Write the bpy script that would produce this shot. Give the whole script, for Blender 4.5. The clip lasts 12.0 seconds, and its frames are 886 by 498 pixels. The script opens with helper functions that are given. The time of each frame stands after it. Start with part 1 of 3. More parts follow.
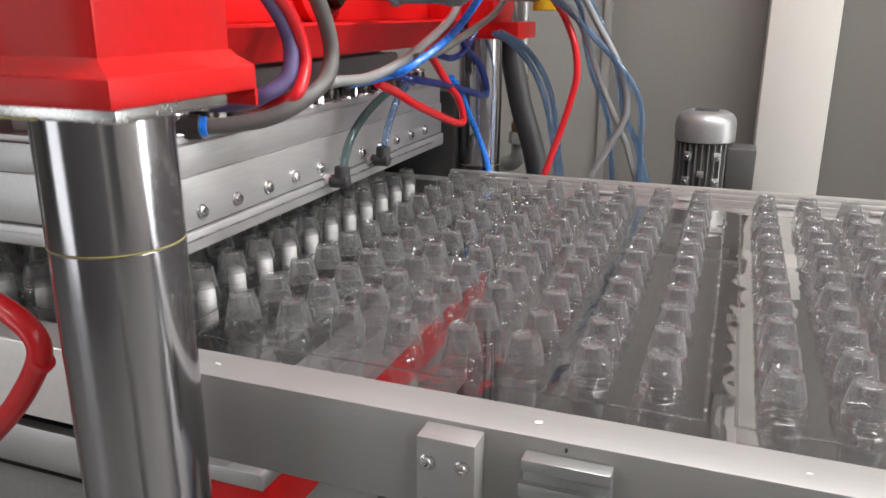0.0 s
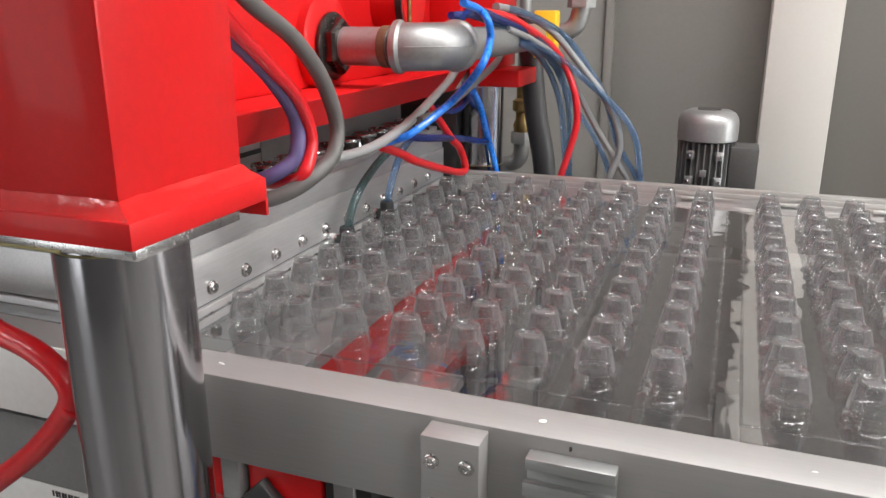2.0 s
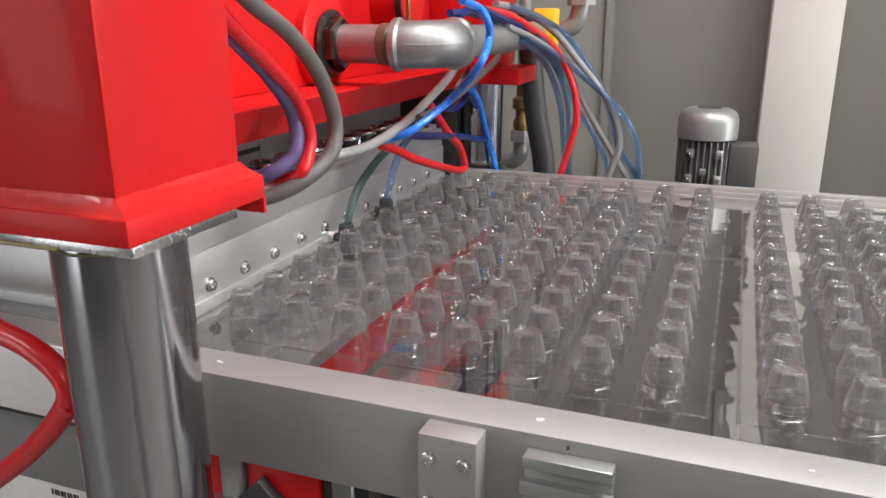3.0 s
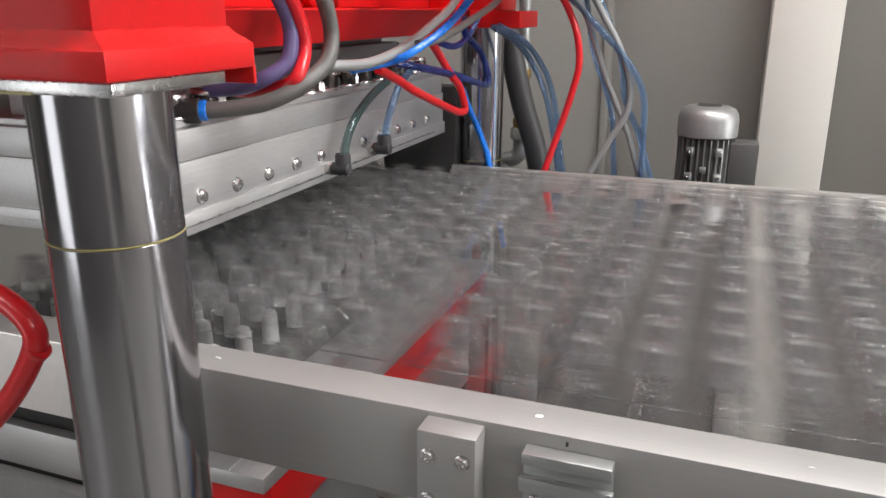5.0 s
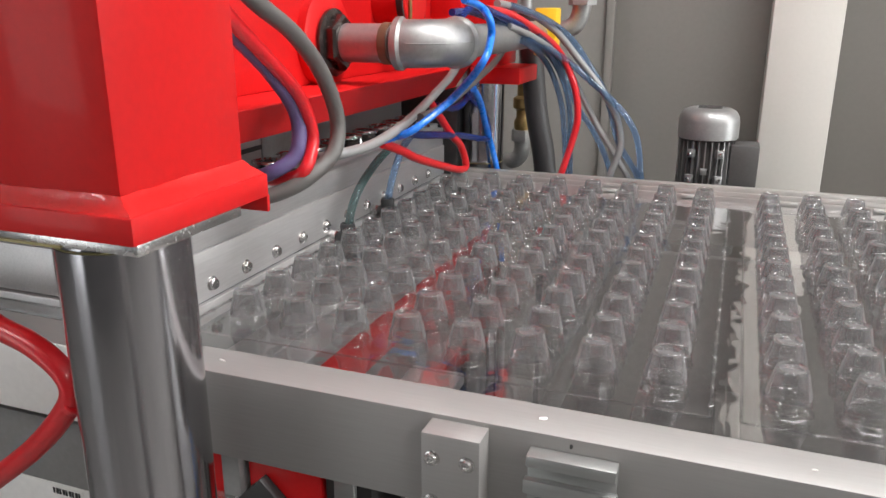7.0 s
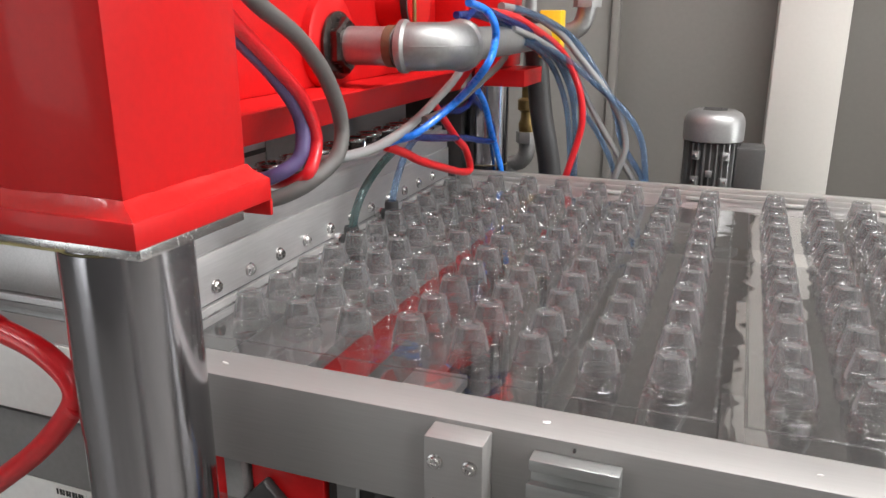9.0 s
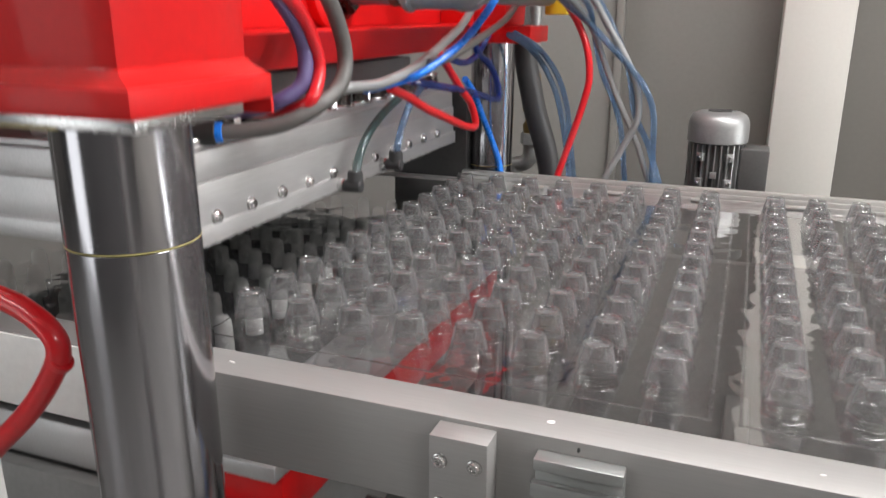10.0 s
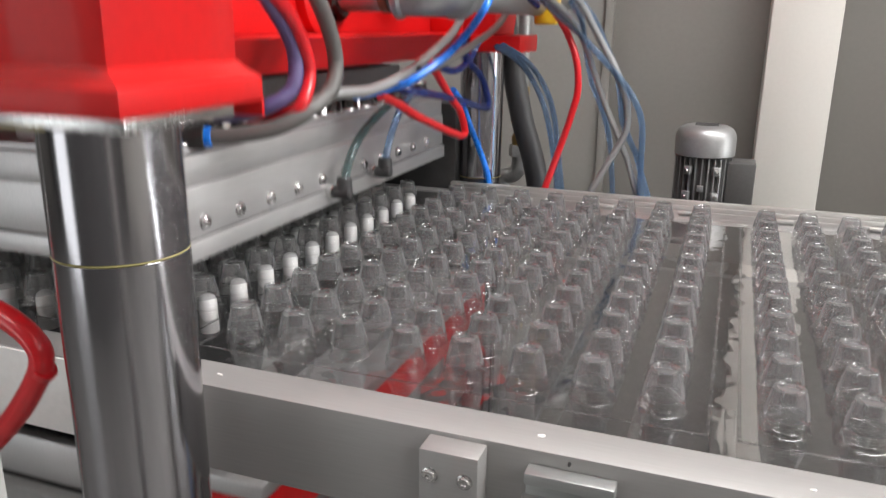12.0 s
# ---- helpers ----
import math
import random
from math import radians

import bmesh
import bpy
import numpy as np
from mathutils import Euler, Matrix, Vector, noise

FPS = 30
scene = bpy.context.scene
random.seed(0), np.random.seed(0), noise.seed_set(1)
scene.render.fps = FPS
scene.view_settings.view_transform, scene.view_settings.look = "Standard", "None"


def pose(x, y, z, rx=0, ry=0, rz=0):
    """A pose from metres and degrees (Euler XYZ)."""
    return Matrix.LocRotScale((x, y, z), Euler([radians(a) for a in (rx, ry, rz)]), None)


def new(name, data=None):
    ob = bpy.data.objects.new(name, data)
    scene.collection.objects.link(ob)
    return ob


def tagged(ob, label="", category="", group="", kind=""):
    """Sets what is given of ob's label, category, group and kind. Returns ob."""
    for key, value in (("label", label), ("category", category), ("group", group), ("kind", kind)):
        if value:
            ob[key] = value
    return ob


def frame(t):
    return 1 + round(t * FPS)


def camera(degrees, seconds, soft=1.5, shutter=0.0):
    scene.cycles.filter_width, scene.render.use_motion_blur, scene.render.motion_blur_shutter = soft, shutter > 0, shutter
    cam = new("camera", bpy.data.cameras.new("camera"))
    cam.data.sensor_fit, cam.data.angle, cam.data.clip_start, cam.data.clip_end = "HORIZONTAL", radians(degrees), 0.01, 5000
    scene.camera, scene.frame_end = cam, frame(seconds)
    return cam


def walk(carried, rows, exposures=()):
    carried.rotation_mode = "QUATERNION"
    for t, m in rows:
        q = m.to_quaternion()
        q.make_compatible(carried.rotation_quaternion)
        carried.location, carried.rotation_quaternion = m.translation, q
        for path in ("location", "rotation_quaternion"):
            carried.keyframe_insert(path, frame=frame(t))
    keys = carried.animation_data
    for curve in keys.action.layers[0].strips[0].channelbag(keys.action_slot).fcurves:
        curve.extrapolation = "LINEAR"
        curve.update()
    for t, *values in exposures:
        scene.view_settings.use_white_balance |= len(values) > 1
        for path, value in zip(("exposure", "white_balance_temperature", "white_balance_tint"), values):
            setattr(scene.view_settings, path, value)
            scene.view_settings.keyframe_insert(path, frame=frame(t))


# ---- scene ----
cam = camera(59.56, 12.0, soft=1.5, shutter=0.3)


def aim(x, y, z, yaw, down, roll):
    """Camera pose: yaw to the left of +y, tilt downwards and roll, in degrees."""
    return pose(x, y, z, 0, 0, yaw) @ pose(0, 0, 0, 90 - down, 0, 0) @ pose(0, 0, 0, 0, 0, roll)


# seconds, eye, yaw, tilt, roll: a hand-held camera that hardly moves
PATH = [
    (0, 0.0024, 0.0003, 1.3027, 20.390, 17.038, 0.121),
    (0.5, 0.0032, 0.0003, 1.3024, 20.482, 16.953, -0.019),
    (1, 0.0036, 0.0011, 1.3015, 20.558, 16.914, -0.037),
    (1.5, 0.0032, 0.0003, 1.3021, 20.551, 16.955, -0.033),
    (2, 0.0012, 0.0004, 1.3010, 20.545, 16.981, -0.078),
    (2.5, 0.0012, 0.0016, 1.3012, 20.535, 17.046, -0.074),
    (3, 0.0035, 0.0011, 1.3014, 20.607, 17.126, -0.061),
    (5, 0.0032, 0.0023, 1.2990, 20.571, 17.237, 0.070),
    (5.5, -0.0004, 0.0013, 1.2997, 20.478, 17.264, 0.118),
    (6, -0.0008, -0.0024, 1.3008, 20.427, 17.235, 0.169),
    (6.5, 0.0005, 0.0006, 1.3002, 20.475, 17.218, 0.134),
    (7, 0.0003, -0.0003, 1.3008, 20.526, 17.152, 0.066),
    (9, 0.0008, 0.0021, 1.3014, 20.906, 17.047, 0.036),
    (9.5, 0.0013, 0.0010, 1.3025, 21.058, 17.050, 0.102),
    (10, 0.0013, -0.0026, 1.3026, 21.208, 16.992, 0.101),
    (10.5, 0.0001, -0.0068, 1.3031, 21.165, 16.851, 0.202),
    (11, -0.0010, -0.0079, 1.3030, 20.992, 16.699, 0.366),
    (11.5, -0.0022, -0.0036, 1.3021, 20.604, 16.453, 0.540),
    (12, -0.0027, -0.0018, 1.3034, 20.176, 16.190, 0.688),
]
walk(cam, [(t, aim(*row)) for t, *row in PATH])

# ---- light ----
world = bpy.data.worlds.new("hall")
world.use_nodes = True
world.node_tree.nodes["Background"].inputs[0].default_value = (0.9, 0.95, 1.0, 1)
world.node_tree.nodes["Background"].inputs[1].default_value = 0.05
scene.world = world
scene.cycles.transparent_max_bounces = 24
scene.view_settings.exposure = 0.0
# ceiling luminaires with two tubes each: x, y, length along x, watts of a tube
# All unseen: the first follows cup highlights, the other four are added fill.
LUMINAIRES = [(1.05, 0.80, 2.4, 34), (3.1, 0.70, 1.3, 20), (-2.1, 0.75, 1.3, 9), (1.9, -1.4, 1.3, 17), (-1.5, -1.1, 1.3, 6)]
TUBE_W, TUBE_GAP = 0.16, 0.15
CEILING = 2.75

# ---- materials ----


def node_mat(name):
    m = bpy.data.materials.new(name)
    m.use_nodes = True
    nt = m.node_tree
    return m, nt, nt.nodes["Principled BSDF"]


def solid(name, color, rough=0.5, metal=0.0, grain=60.0, vary=0.12, bump=0.15, stretch=(1, 1, 1), blotch=4.0, coat=0.0, relief=0.001, shine=0.5):
    """A surface with fine grain and larger blotches in colour, gloss and relief."""
    m, nt, b = node_mat(name)
    n, l = nt.nodes, nt.links
    tc = n.new("ShaderNodeTexCoord")
    mp = n.new("ShaderNodeMapping")
    mp.inputs["Scale"].default_value = stretch
    l.new(tc.outputs["Object"], mp.inputs["Vector"])
    fine, big = n.new("ShaderNodeTexNoise"), n.new("ShaderNodeTexNoise")
    fine.inputs["Scale"].default_value, fine.inputs["Detail"].default_value = grain, 4
    big.inputs["Scale"].default_value, big.inputs["Detail"].default_value = blotch, 3
    l.new(mp.outputs[0], fine.inputs["Vector"])
    l.new(tc.outputs["Object"], big.inputs["Vector"])
    add = n.new("ShaderNodeMath")
    add.operation = "ADD"
    l.new(fine.outputs[0], add.inputs[0])
    l.new(big.outputs[0], add.inputs[1])
    ramp = n.new("ShaderNodeMapRange")
    ramp.inputs["From Min"].default_value, ramp.inputs["From Max"].default_value = 0.6, 1.4
    ramp.inputs["To Min"].default_value, ramp.inputs["To Max"].default_value = 1 - vary, 1 + vary
    l.new(add.outputs[0], ramp.inputs["Value"])
    mul = n.new("ShaderNodeVectorMath")
    mul.operation = "SCALE"
    mul.inputs[0].default_value = color
    l.new(ramp.outputs[0], mul.inputs["Scale"])
    l.new(mul.outputs[0], b.inputs["Base Color"])
    rr = n.new("ShaderNodeMath")
    rr.operation = "MULTIPLY"
    rr.inputs[1].default_value = rough
    l.new(ramp.outputs[0], rr.inputs[0])
    l.new(rr.outputs[0], b.inputs["Roughness"])
    b.inputs["Metallic"].default_value = metal
    b.inputs["Specular IOR Level"].default_value = shine
    b.inputs["Coat Weight"].default_value = coat
    b.inputs["Coat Roughness"].default_value = 0.08
    if bump:
        bp = n.new("ShaderNodeBump")
        bp.inputs["Strength"].default_value, bp.inputs["Distance"].default_value = bump, relief
        l.new(add.outputs[0], bp.inputs["Height"])
        l.new(bp.outputs[0], b.inputs["Normal"])
    return m


def clear(name, tint, haze, rough, wave=0.0, wave_scale=20.0, haze_color=(0.8, 0.8, 0.8), ior=1.5, gain=1.0, top=0.9):
    """Thin clear plastic: it lets light through, mirrors by Fresnel and is a little hazy."""
    m, nt, b = node_mat(name)
    n, l = nt.nodes, nt.links
    n.remove(b)
    out = n["Material Output"]
    tr, df, gl = n.new("ShaderNodeBsdfTransparent"), n.new("ShaderNodeBsdfDiffuse"), n.new("ShaderNodeBsdfGlossy")
    tr.inputs[0].default_value = (*tint, 1)
    df.inputs[0].default_value = (*haze_color, 1)
    gl.inputs["Roughness"].default_value = rough
    gl.inputs[0].default_value = (1, 1, 1, 1)
    a, c = n.new("ShaderNodeMixShader"), n.new("ShaderNodeMixShader")
    a.inputs[0].default_value = haze
    l.new(tr.outputs[0], a.inputs[1])
    tl, both = n.new("ShaderNodeBsdfTranslucent"), n.new("ShaderNodeMixShader")
    tl.inputs[0].default_value = (*haze_color, 1)
    both.inputs[0].default_value = 0.5
    l.new(df.outputs[0], both.inputs[1])
    l.new(tl.outputs[0], both.inputs[2])
    l.new(both.outputs[0], a.inputs[2])
    fr = n.new("ShaderNodeFresnel")
    fr.inputs[0].default_value = ior
    sc, cap = n.new("ShaderNodeMath"), n.new("ShaderNodeMath")
    sc.operation, cap.operation = "MULTIPLY", "MINIMUM"
    sc.inputs[1].default_value, cap.inputs[1].default_value = gain, top
    l.new(fr.outputs[0], sc.inputs[0])
    l.new(sc.outputs[0], cap.inputs[0])
    l.new(cap.outputs[0], c.inputs[0])
    l.new(a.outputs[0], c.inputs[1])
    l.new(gl.outputs[0], c.inputs[2])
    l.new(c.outputs[0], out.inputs[0])
    if wave:
        tc, ns, bp = n.new("ShaderNodeTexCoord"), n.new("ShaderNodeTexNoise"), n.new("ShaderNodeBump")
        ns.inputs["Scale"].default_value, ns.inputs["Detail"].default_value = wave_scale, 2
        bp.inputs["Strength"].default_value, bp.inputs["Distance"].default_value = 1.0, wave
        l.new(tc.outputs["Object"], ns.inputs["Vector"])
        l.new(ns.outputs[0], bp.inputs["Height"])
        l.new(bp.outputs[0], gl.inputs["Normal"])
    return m


def glow(name, color, strength):
    m, nt, b = node_mat(name)
    b.inputs["Base Color"].default_value = (*color, 1)
    b.inputs["Emission Color"].default_value = (*color, 1)
    b.inputs["Emission Strength"].default_value = strength
    return m


RED = solid("red_enamel", (0.57, 0.009, 0.010), 0.42, 0, 150, 0.08, 0.16, blotch=9, coat=0.14, shine=0.25)
WELD = solid("red_enamel_weld", (0.64, 0.012, 0.012), 0.16, 0, 300, 0.06, 0.18, blotch=90, coat=0.8, relief=0.0015)
ALU = solid("milled_aluminium", (0.62, 0.61, 0.59), 0.42, 0.85, 420, 0.10, 0.10, (0.05, 1, 1), 6)
ALU_Y = solid("milled_aluminium_plate", (0.54, 0.535, 0.53), 0.40, 0.68, 420, 0.13, 0.10, (1, 0.05, 1), 14)
ANOD = solid("anodised_rail", (0.345, 0.337, 0.326), 0.58, 0.55, 500, 0.07, 0.06, (0.04, 1, 1), 5)
CHROME = solid("hard_chrome", (0.43, 0.42, 0.437), 0.15, 1.0, 300, 0.06, 0.02, (1, 1, 0.03), 5)
STEEL = solid("zinc_steel", (0.62, 0.61, 0.60), 0.26, 1.0, 200, 0.15, 0.1, blotch=30)
GALV = solid("galvanised_pipe", (0.34, 0.34, 0.332), 0.47, 0.8, 180, 0.16, 0.2, blotch=25)
DARK = solid("blackened_steel", (0.035, 0.034, 0.033), 0.45, 0.3, 150, 0.25, 0.2, blotch=12)
RUBBER = solid("black_rubber", (0.035, 0.035, 0.036), 0.55, 0, 200, 0.2, 0.2)
BUSH = solid("oiled_dark_bushing", (0.10, 0.085, 0.08), 0.25, 0.9, 150, 0.25, 0.2, blotch=25)
BRASS = solid("aged_brass", (0.32, 0.22, 0.09), 0.40, 0.9, 120, 0.2, 0.1, blotch=30)
RUST = solid("rusty_thread", (0.16, 0.09, 0.05), 0.7, 0.3, 250, 0.35, 0.4, blotch=40)
YELLOW = solid("yellow_paint", (0.80, 0.50, 0.02), 0.4, 0, 150, 0.1, 0.1)
GREASE = solid("yellow_grease", (0.34, 0.30, 0.12), 0.35, 0, 200, 0.3, 0.4)
WALL = solid("grey_sheet_wall", (0.228, 0.216, 0.199), 0.5, 0, 90, 0.05, 0.04, blotch=1.3)
WALL_D = solid("darker_grey_panel", (0.165, 0.155, 0.140), 0.5, 0, 90, 0.05, 0.04, blotch=1.3)
WALL_S = solid("dark_hall_wall", (0.11, 0.108, 0.107), 0.6, 0, 60, 0.15, 0.1, blotch=1.0)
WHITE = solid("off_white_paint", (0.56, 0.542, 0.50), 0.45, 0, 120, 0.03, 0.05, blotch=2)
CEIL = solid("white_ceiling", (0.72, 0.71, 0.69), 0.8, 0, 60, 0.05, 0.1, blotch=1)
FLOOR = solid("grey_concrete", (0.20, 0.195, 0.188), 0.45, 0, 70, 0.18, 0.3, blotch=2.0)
BED = solid("machine_bed", (0.17, 0.165, 0.158), 0.5, 0.2, 90, 0.2, 0.2, blotch=6)
MOTOR = solid("motor_grey", (0.34, 0.337, 0.333), 0.42, 0.7, 220, 0.12, 0.15, blotch=20)
MOTOR_D = solid("motor_dark", (0.075, 0.073, 0.071), 0.5, 0.1, 220, 0.15, 0.1)
PLUG = solid("white_plug", (0.88, 0.875, 0.86), 0.4, 0, 150, 0.05, 0.05)
PAPER = solid("white_paper", (0.8, 0.79, 0.76), 0.7, 0, 150, 0.04, 0.05)
INK = solid("black_ink", (0.03, 0.03, 0.03), 0.6, 0, 100, 0.1, 0)
SCRAP = solid("white_plastic_chip", (0.85, 0.84, 0.82), 0.4, 0, 200, 0.05, 0.1)
H_GREY = solid("grey_hose", (0.115, 0.11, 0.104), 0.38, 0, 160, 0.08, 0.05)
H_LIGHT = solid("light_grey_tube", (0.24, 0.24, 0.237), 0.3, 0, 160, 0.08, 0.03)
H_BLACK = solid("worn_black_hose", (0.042, 0.041, 0.041), 0.5, 0, 160, 0.15, 0.1)
H_RED = solid("red_hose", (0.62, 0.010, 0.016), 0.3, 0, 160, 0.1, 0.03, coat=0.3)
H_BLUE = solid("blue_hose", (0.012, 0.19, 0.74), 0.28, 0, 160, 0.1, 0.03, coat=0.3)
H_NAVY = clear("translucent_navy_tube", (0.25, 0.36, 0.75), 0.55, 0.12, haze_color=(0.03, 0.07, 0.35))
H_SKY = clear("translucent_blue_tube", (0.66, 0.80, 0.95), 0.36, 0.12, haze_color=(0.14, 0.25, 0.42))
H_GREEN = clear("translucent_green_tube", (0.55, 0.68, 0.66), 0.6, 0.12, haze_color=(0.10, 0.17, 0.17))
H_PURPLE = solid("purple_hose", (0.105, 0.082, 0.20), 0.4, 0, 160, 0.1, 0.03)
FILM = clear("clear_film", (0.94, 0.94, 0.94), 0.035, 0.03, 0.0018, 16.0, haze_color=(0.60, 0.61, 0.62), ior=1.6, gain=2.1)
CUP = clear("frosted_cup", (0.92, 0.92, 0.92), 0.43, 0.30, 0.0, haze_color=(0.265, 0.262, 0.264), ior=1.38, gain=0.8, top=0.12)
CUP_CLEAR = clear("clear_cup_rim", (0.90, 0.90, 0.90), 0.03, 0.05, 0.0, haze_color=(0.5, 0.5, 0.5), ior=1.5, gain=1.35, top=0.36)
ZINC = solid("dull_zinc", (0.36, 0.37, 0.36), 0.42, 0.7, 300, 0.12, 0.1, (0.1, 1, 1), 12)
PAINT_D = solid("dark_grey_paint", (0.21, 0.207, 0.203), 0.5, 0, 150, 0.12, 0.1, blotch=8)
PALE = solid("pale_grey", (0.78, 0.78, 0.755), 0.45, 0, 120, 0.06, 0.05, blotch=3)
POST = solid("pale_guard_post", (0.29, 0.287, 0.278), 0.5, 0, 120, 0.05, 0.05)

# ---- mesh helpers ----
ORIGIN = {}


def thing(name, at, label, category, group="", kind=""):
    ob = new(name)
    ob.location = at
    ob.empty_display_size = 0.05
    ORIGIN[ob.name] = Vector(at)
    return tagged(ob, label, category, group, kind)


def to_mesh(name, bm, material, angle=35):
    me = bpy.data.meshes.new(name)
    bm.to_mesh(me)
    bm.free()
    me.materials.append(material)
    me.shade_smooth()
    me.set_sharp_from_angle(angle=radians(angle))
    return me


def part(name, bm, material, parent, label=""):
    """One mesh, built in world places, under a thing or under a part."""
    o = ORIGIN[parent.name]
    bm.transform(Matrix.Translation(-o))
    ob = new(name, to_mesh(name, bm, material))
    ob.parent = parent
    ORIGIN[ob.name] = o
    if label:
        tagged(ob, label)
    return ob


def alone(name, bm, material, label, category, kind="", group="", at=None):
    """A thing of one mesh, with its origin at its base."""
    if at is None:
        vs = [v.co for v in bm.verts]
        at = Vector(((min(v.x for v in vs) + max(v.x for v in vs)) / 2, (min(v.y for v in vs) + max(v.y for v in vs)) / 2, min(v.z for v in vs)))
    bm.transform(Matrix.Translation(-Vector(at)))
    ob = new(name, to_mesh(name, bm, material))
    ob.location = at
    ORIGIN[ob.name] = Vector(at)
    return tagged(ob, label, category, group, kind)


def box(x0, x1, y0, y1, z0, z1, bev=0.001, bm=None, seg=2):
    b = bmesh.new()
    bmesh.ops.create_cube(b, size=1)
    b.transform(Matrix.Translation(((x0 + x1) / 2, (y0 + y1) / 2, (z0 + z1) / 2)) @ Matrix.Diagonal((x1 - x0, y1 - y0, z1 - z0, 1)))
    if bev:
        bmesh.ops.bevel(b, geom=b.edges[:], offset=bev, segments=seg, profile=0.5, affect="EDGES")
    return join(bm, b)


def join(bm, b):
    if bm is None:
        return b
    me = bpy.data.meshes.new("tmp")
    b.to_mesh(me)
    b.free()
    bm.from_mesh(me)
    bpy.data.meshes.remove(me)
    return bm


def lathe(profile, at=(0, 0, 0), axis="z", seg=32, bm=None, flute=None):
    """Turns (radius, height) pairs round an axis; flute(i, k) may change a radius."""
    b = bmesh.new()
    rings = []
    for i, (r, h) in enumerate(profile):
        if r < 1e-6:
            rings.append([b.verts.new((0, 0, h))])
            continue
        rings.append([])
        for k in range(seg):
            a, rr = 2 * math.pi * k / seg, r * (flute(i, k) if flute else 1)
            rings[-1].append(b.verts.new((rr * math.cos(a), rr * math.sin(a), h)))
    for p, q in zip(rings, rings[1:]):
        for k in range(seg):
            j = (k + 1) % seg
            f = [p[k % len(p)], p[j % len(p)], q[j % len(q)], q[k % len(q)]]
            f = list(dict.fromkeys(f))
            if len(f) > 2:
                b.faces.new(f)
    bmesh.ops.recalc_face_normals(b, faces=b.faces[:])
    turn = {"z": pose(0, 0, 0), "x": pose(0, 0, 0, 0, 90, 0), "y": pose(0, 0, 0, -90, 0, 0), "-x": pose(0, 0, 0, 0, -90, 0), "-y": pose(0, 0, 0, 90, 0, 0)}[axis]
    b.transform(Matrix.Translation(at) @ turn)
    return join(bm, b)


def rod(r, a, b_, seg=24, bev=0.0008, bm=None):
    """A round bar from point a to point b_, with eased ends."""
    a, b_ = Vector(a), Vector(b_)
    d = b_ - a
    b = lathe([(0, 0), (r - bev, 0), (r, bev), (r, d.length - bev), (r - bev, d.length), (0, d.length)], seg=seg)
    b.transform(Matrix.Translation(a) @ d.to_track_quat("Z", "Y").to_matrix().to_4x4())
    return join(bm, b)


def smooth_path(points, steps=8):
    """A Catmull-Rom line through the points."""
    p = [Vector(q) for q in points]
    p = [p[0] * 2 - p[1]] + p + [p[-1] * 2 - p[-2]]
    out = []
    for i in range(1, len(p) - 2):
        for s in range(steps):
            t = s / steps
            out.append(0.5 * (2 * p[i] + (p[i + 1] - p[i - 1]) * t + (2 * p[i - 1] - 5 * p[i] + 4 * p[i + 1] - p[i + 2]) * t * t + (3 * p[i] - p[i - 1] - 3 * p[i + 1] + p[i + 2]) * t ** 3))
    return out + [p[-2]]


def tube(points, r, seg=12, steps=8, bm=None):
    """A round hose along a smooth line."""
    line = smooth_path(points, steps)
    b = bmesh.new()
    rings, side = [], Vector((0.3, 0.2, 0.9))
    for i, c in enumerate(line):
        d = (line[min(i + 1, len(line) - 1)] - line[max(i - 1, 0)]).normalized()
        side = (side - d * side.dot(d)).normalized()
        up = d.cross(side)
        rings.append([b.verts.new(c + r * (math.cos(2 * math.pi * k / seg) * side + math.sin(2 * math.pi * k / seg) * up)) for k in range(seg)])
    for p, q in zip(rings, rings[1:]):
        for k in range(seg):
            b.faces.new((p[k], p[(k + 1) % seg], q[(k + 1) % seg], q[k]))
    b.faces.new(rings[0][::-1])
    b.faces.new(rings[-1])
    bmesh.ops.recalc_face_normals(b, faces=b.faces[:])
    return join(bm, b)


def screw_head(at, axis, r=0.006, h=0.005):
    """A socket cap screw head with its hexagon hole."""
    b = lathe([(r * 1.25, 0), (r * 1.25, 0.0010), (r, 0.0014), (r, h * 0.7), (r * 0.8, h), (r * 0.5, h), (r * 0.45, h * 0.45), (0, h * 0.4)], at, axis, 18)
    return b


def hexnut(at, axis, r, h):
    b = lathe([(0, 0), (r, 0), (r, h * 0.8), (r * 0.9, h), (0, h)], at, axis, 6)
    return b


# ---- setting ----
floor = alone("floor", box(-6, 4, -3.2, 2.4, -0.1, 0, 0), FLOOR, "grey concrete floor of the production hall", "floor", "structure")
wall_north = thing("wall_north", (0, 2.05, 0), "grey sheet-metal enclosure wall behind the machine", "wall", kind="structure")
part("panel", box(-0.318, 0.12, 2.05, 2.15, 0, CEILING, 0.003), WALL, wall_north)
part("panel", box(-6, -0.324, 2.03, 2.15, 0, CEILING, 0.004), WALL, wall_north)
part("panel", box(0.124, 4, 2.06, 2.15, 0, CEILING, 0.003), WALL_D, wall_north, "darker grey panel")
part("seam_strip", box(-0.3235, -0.304, 2.018, 2.049, 0, CEILING, 0.002), WALL, wall_north)
# Glow panels in two unseen walls are added for pillar streaks and low light.
EAST_GLOW = glow("daylight", (0.95, 0.98, 1.0), 9.0)
SOUTH_GLOW = glow("south_glow", (0.95, 0.98, 1.0), 1.75)
wall_south = thing("wall_south", (0, -2.4, 0), "unseen dark grey hall wall with an opening for an added glow panel", "wall", kind="structure")
part("panel", box(-6, -3.85, -2.5, -2.4, 0, CEILING, 0), WALL_S, wall_south)
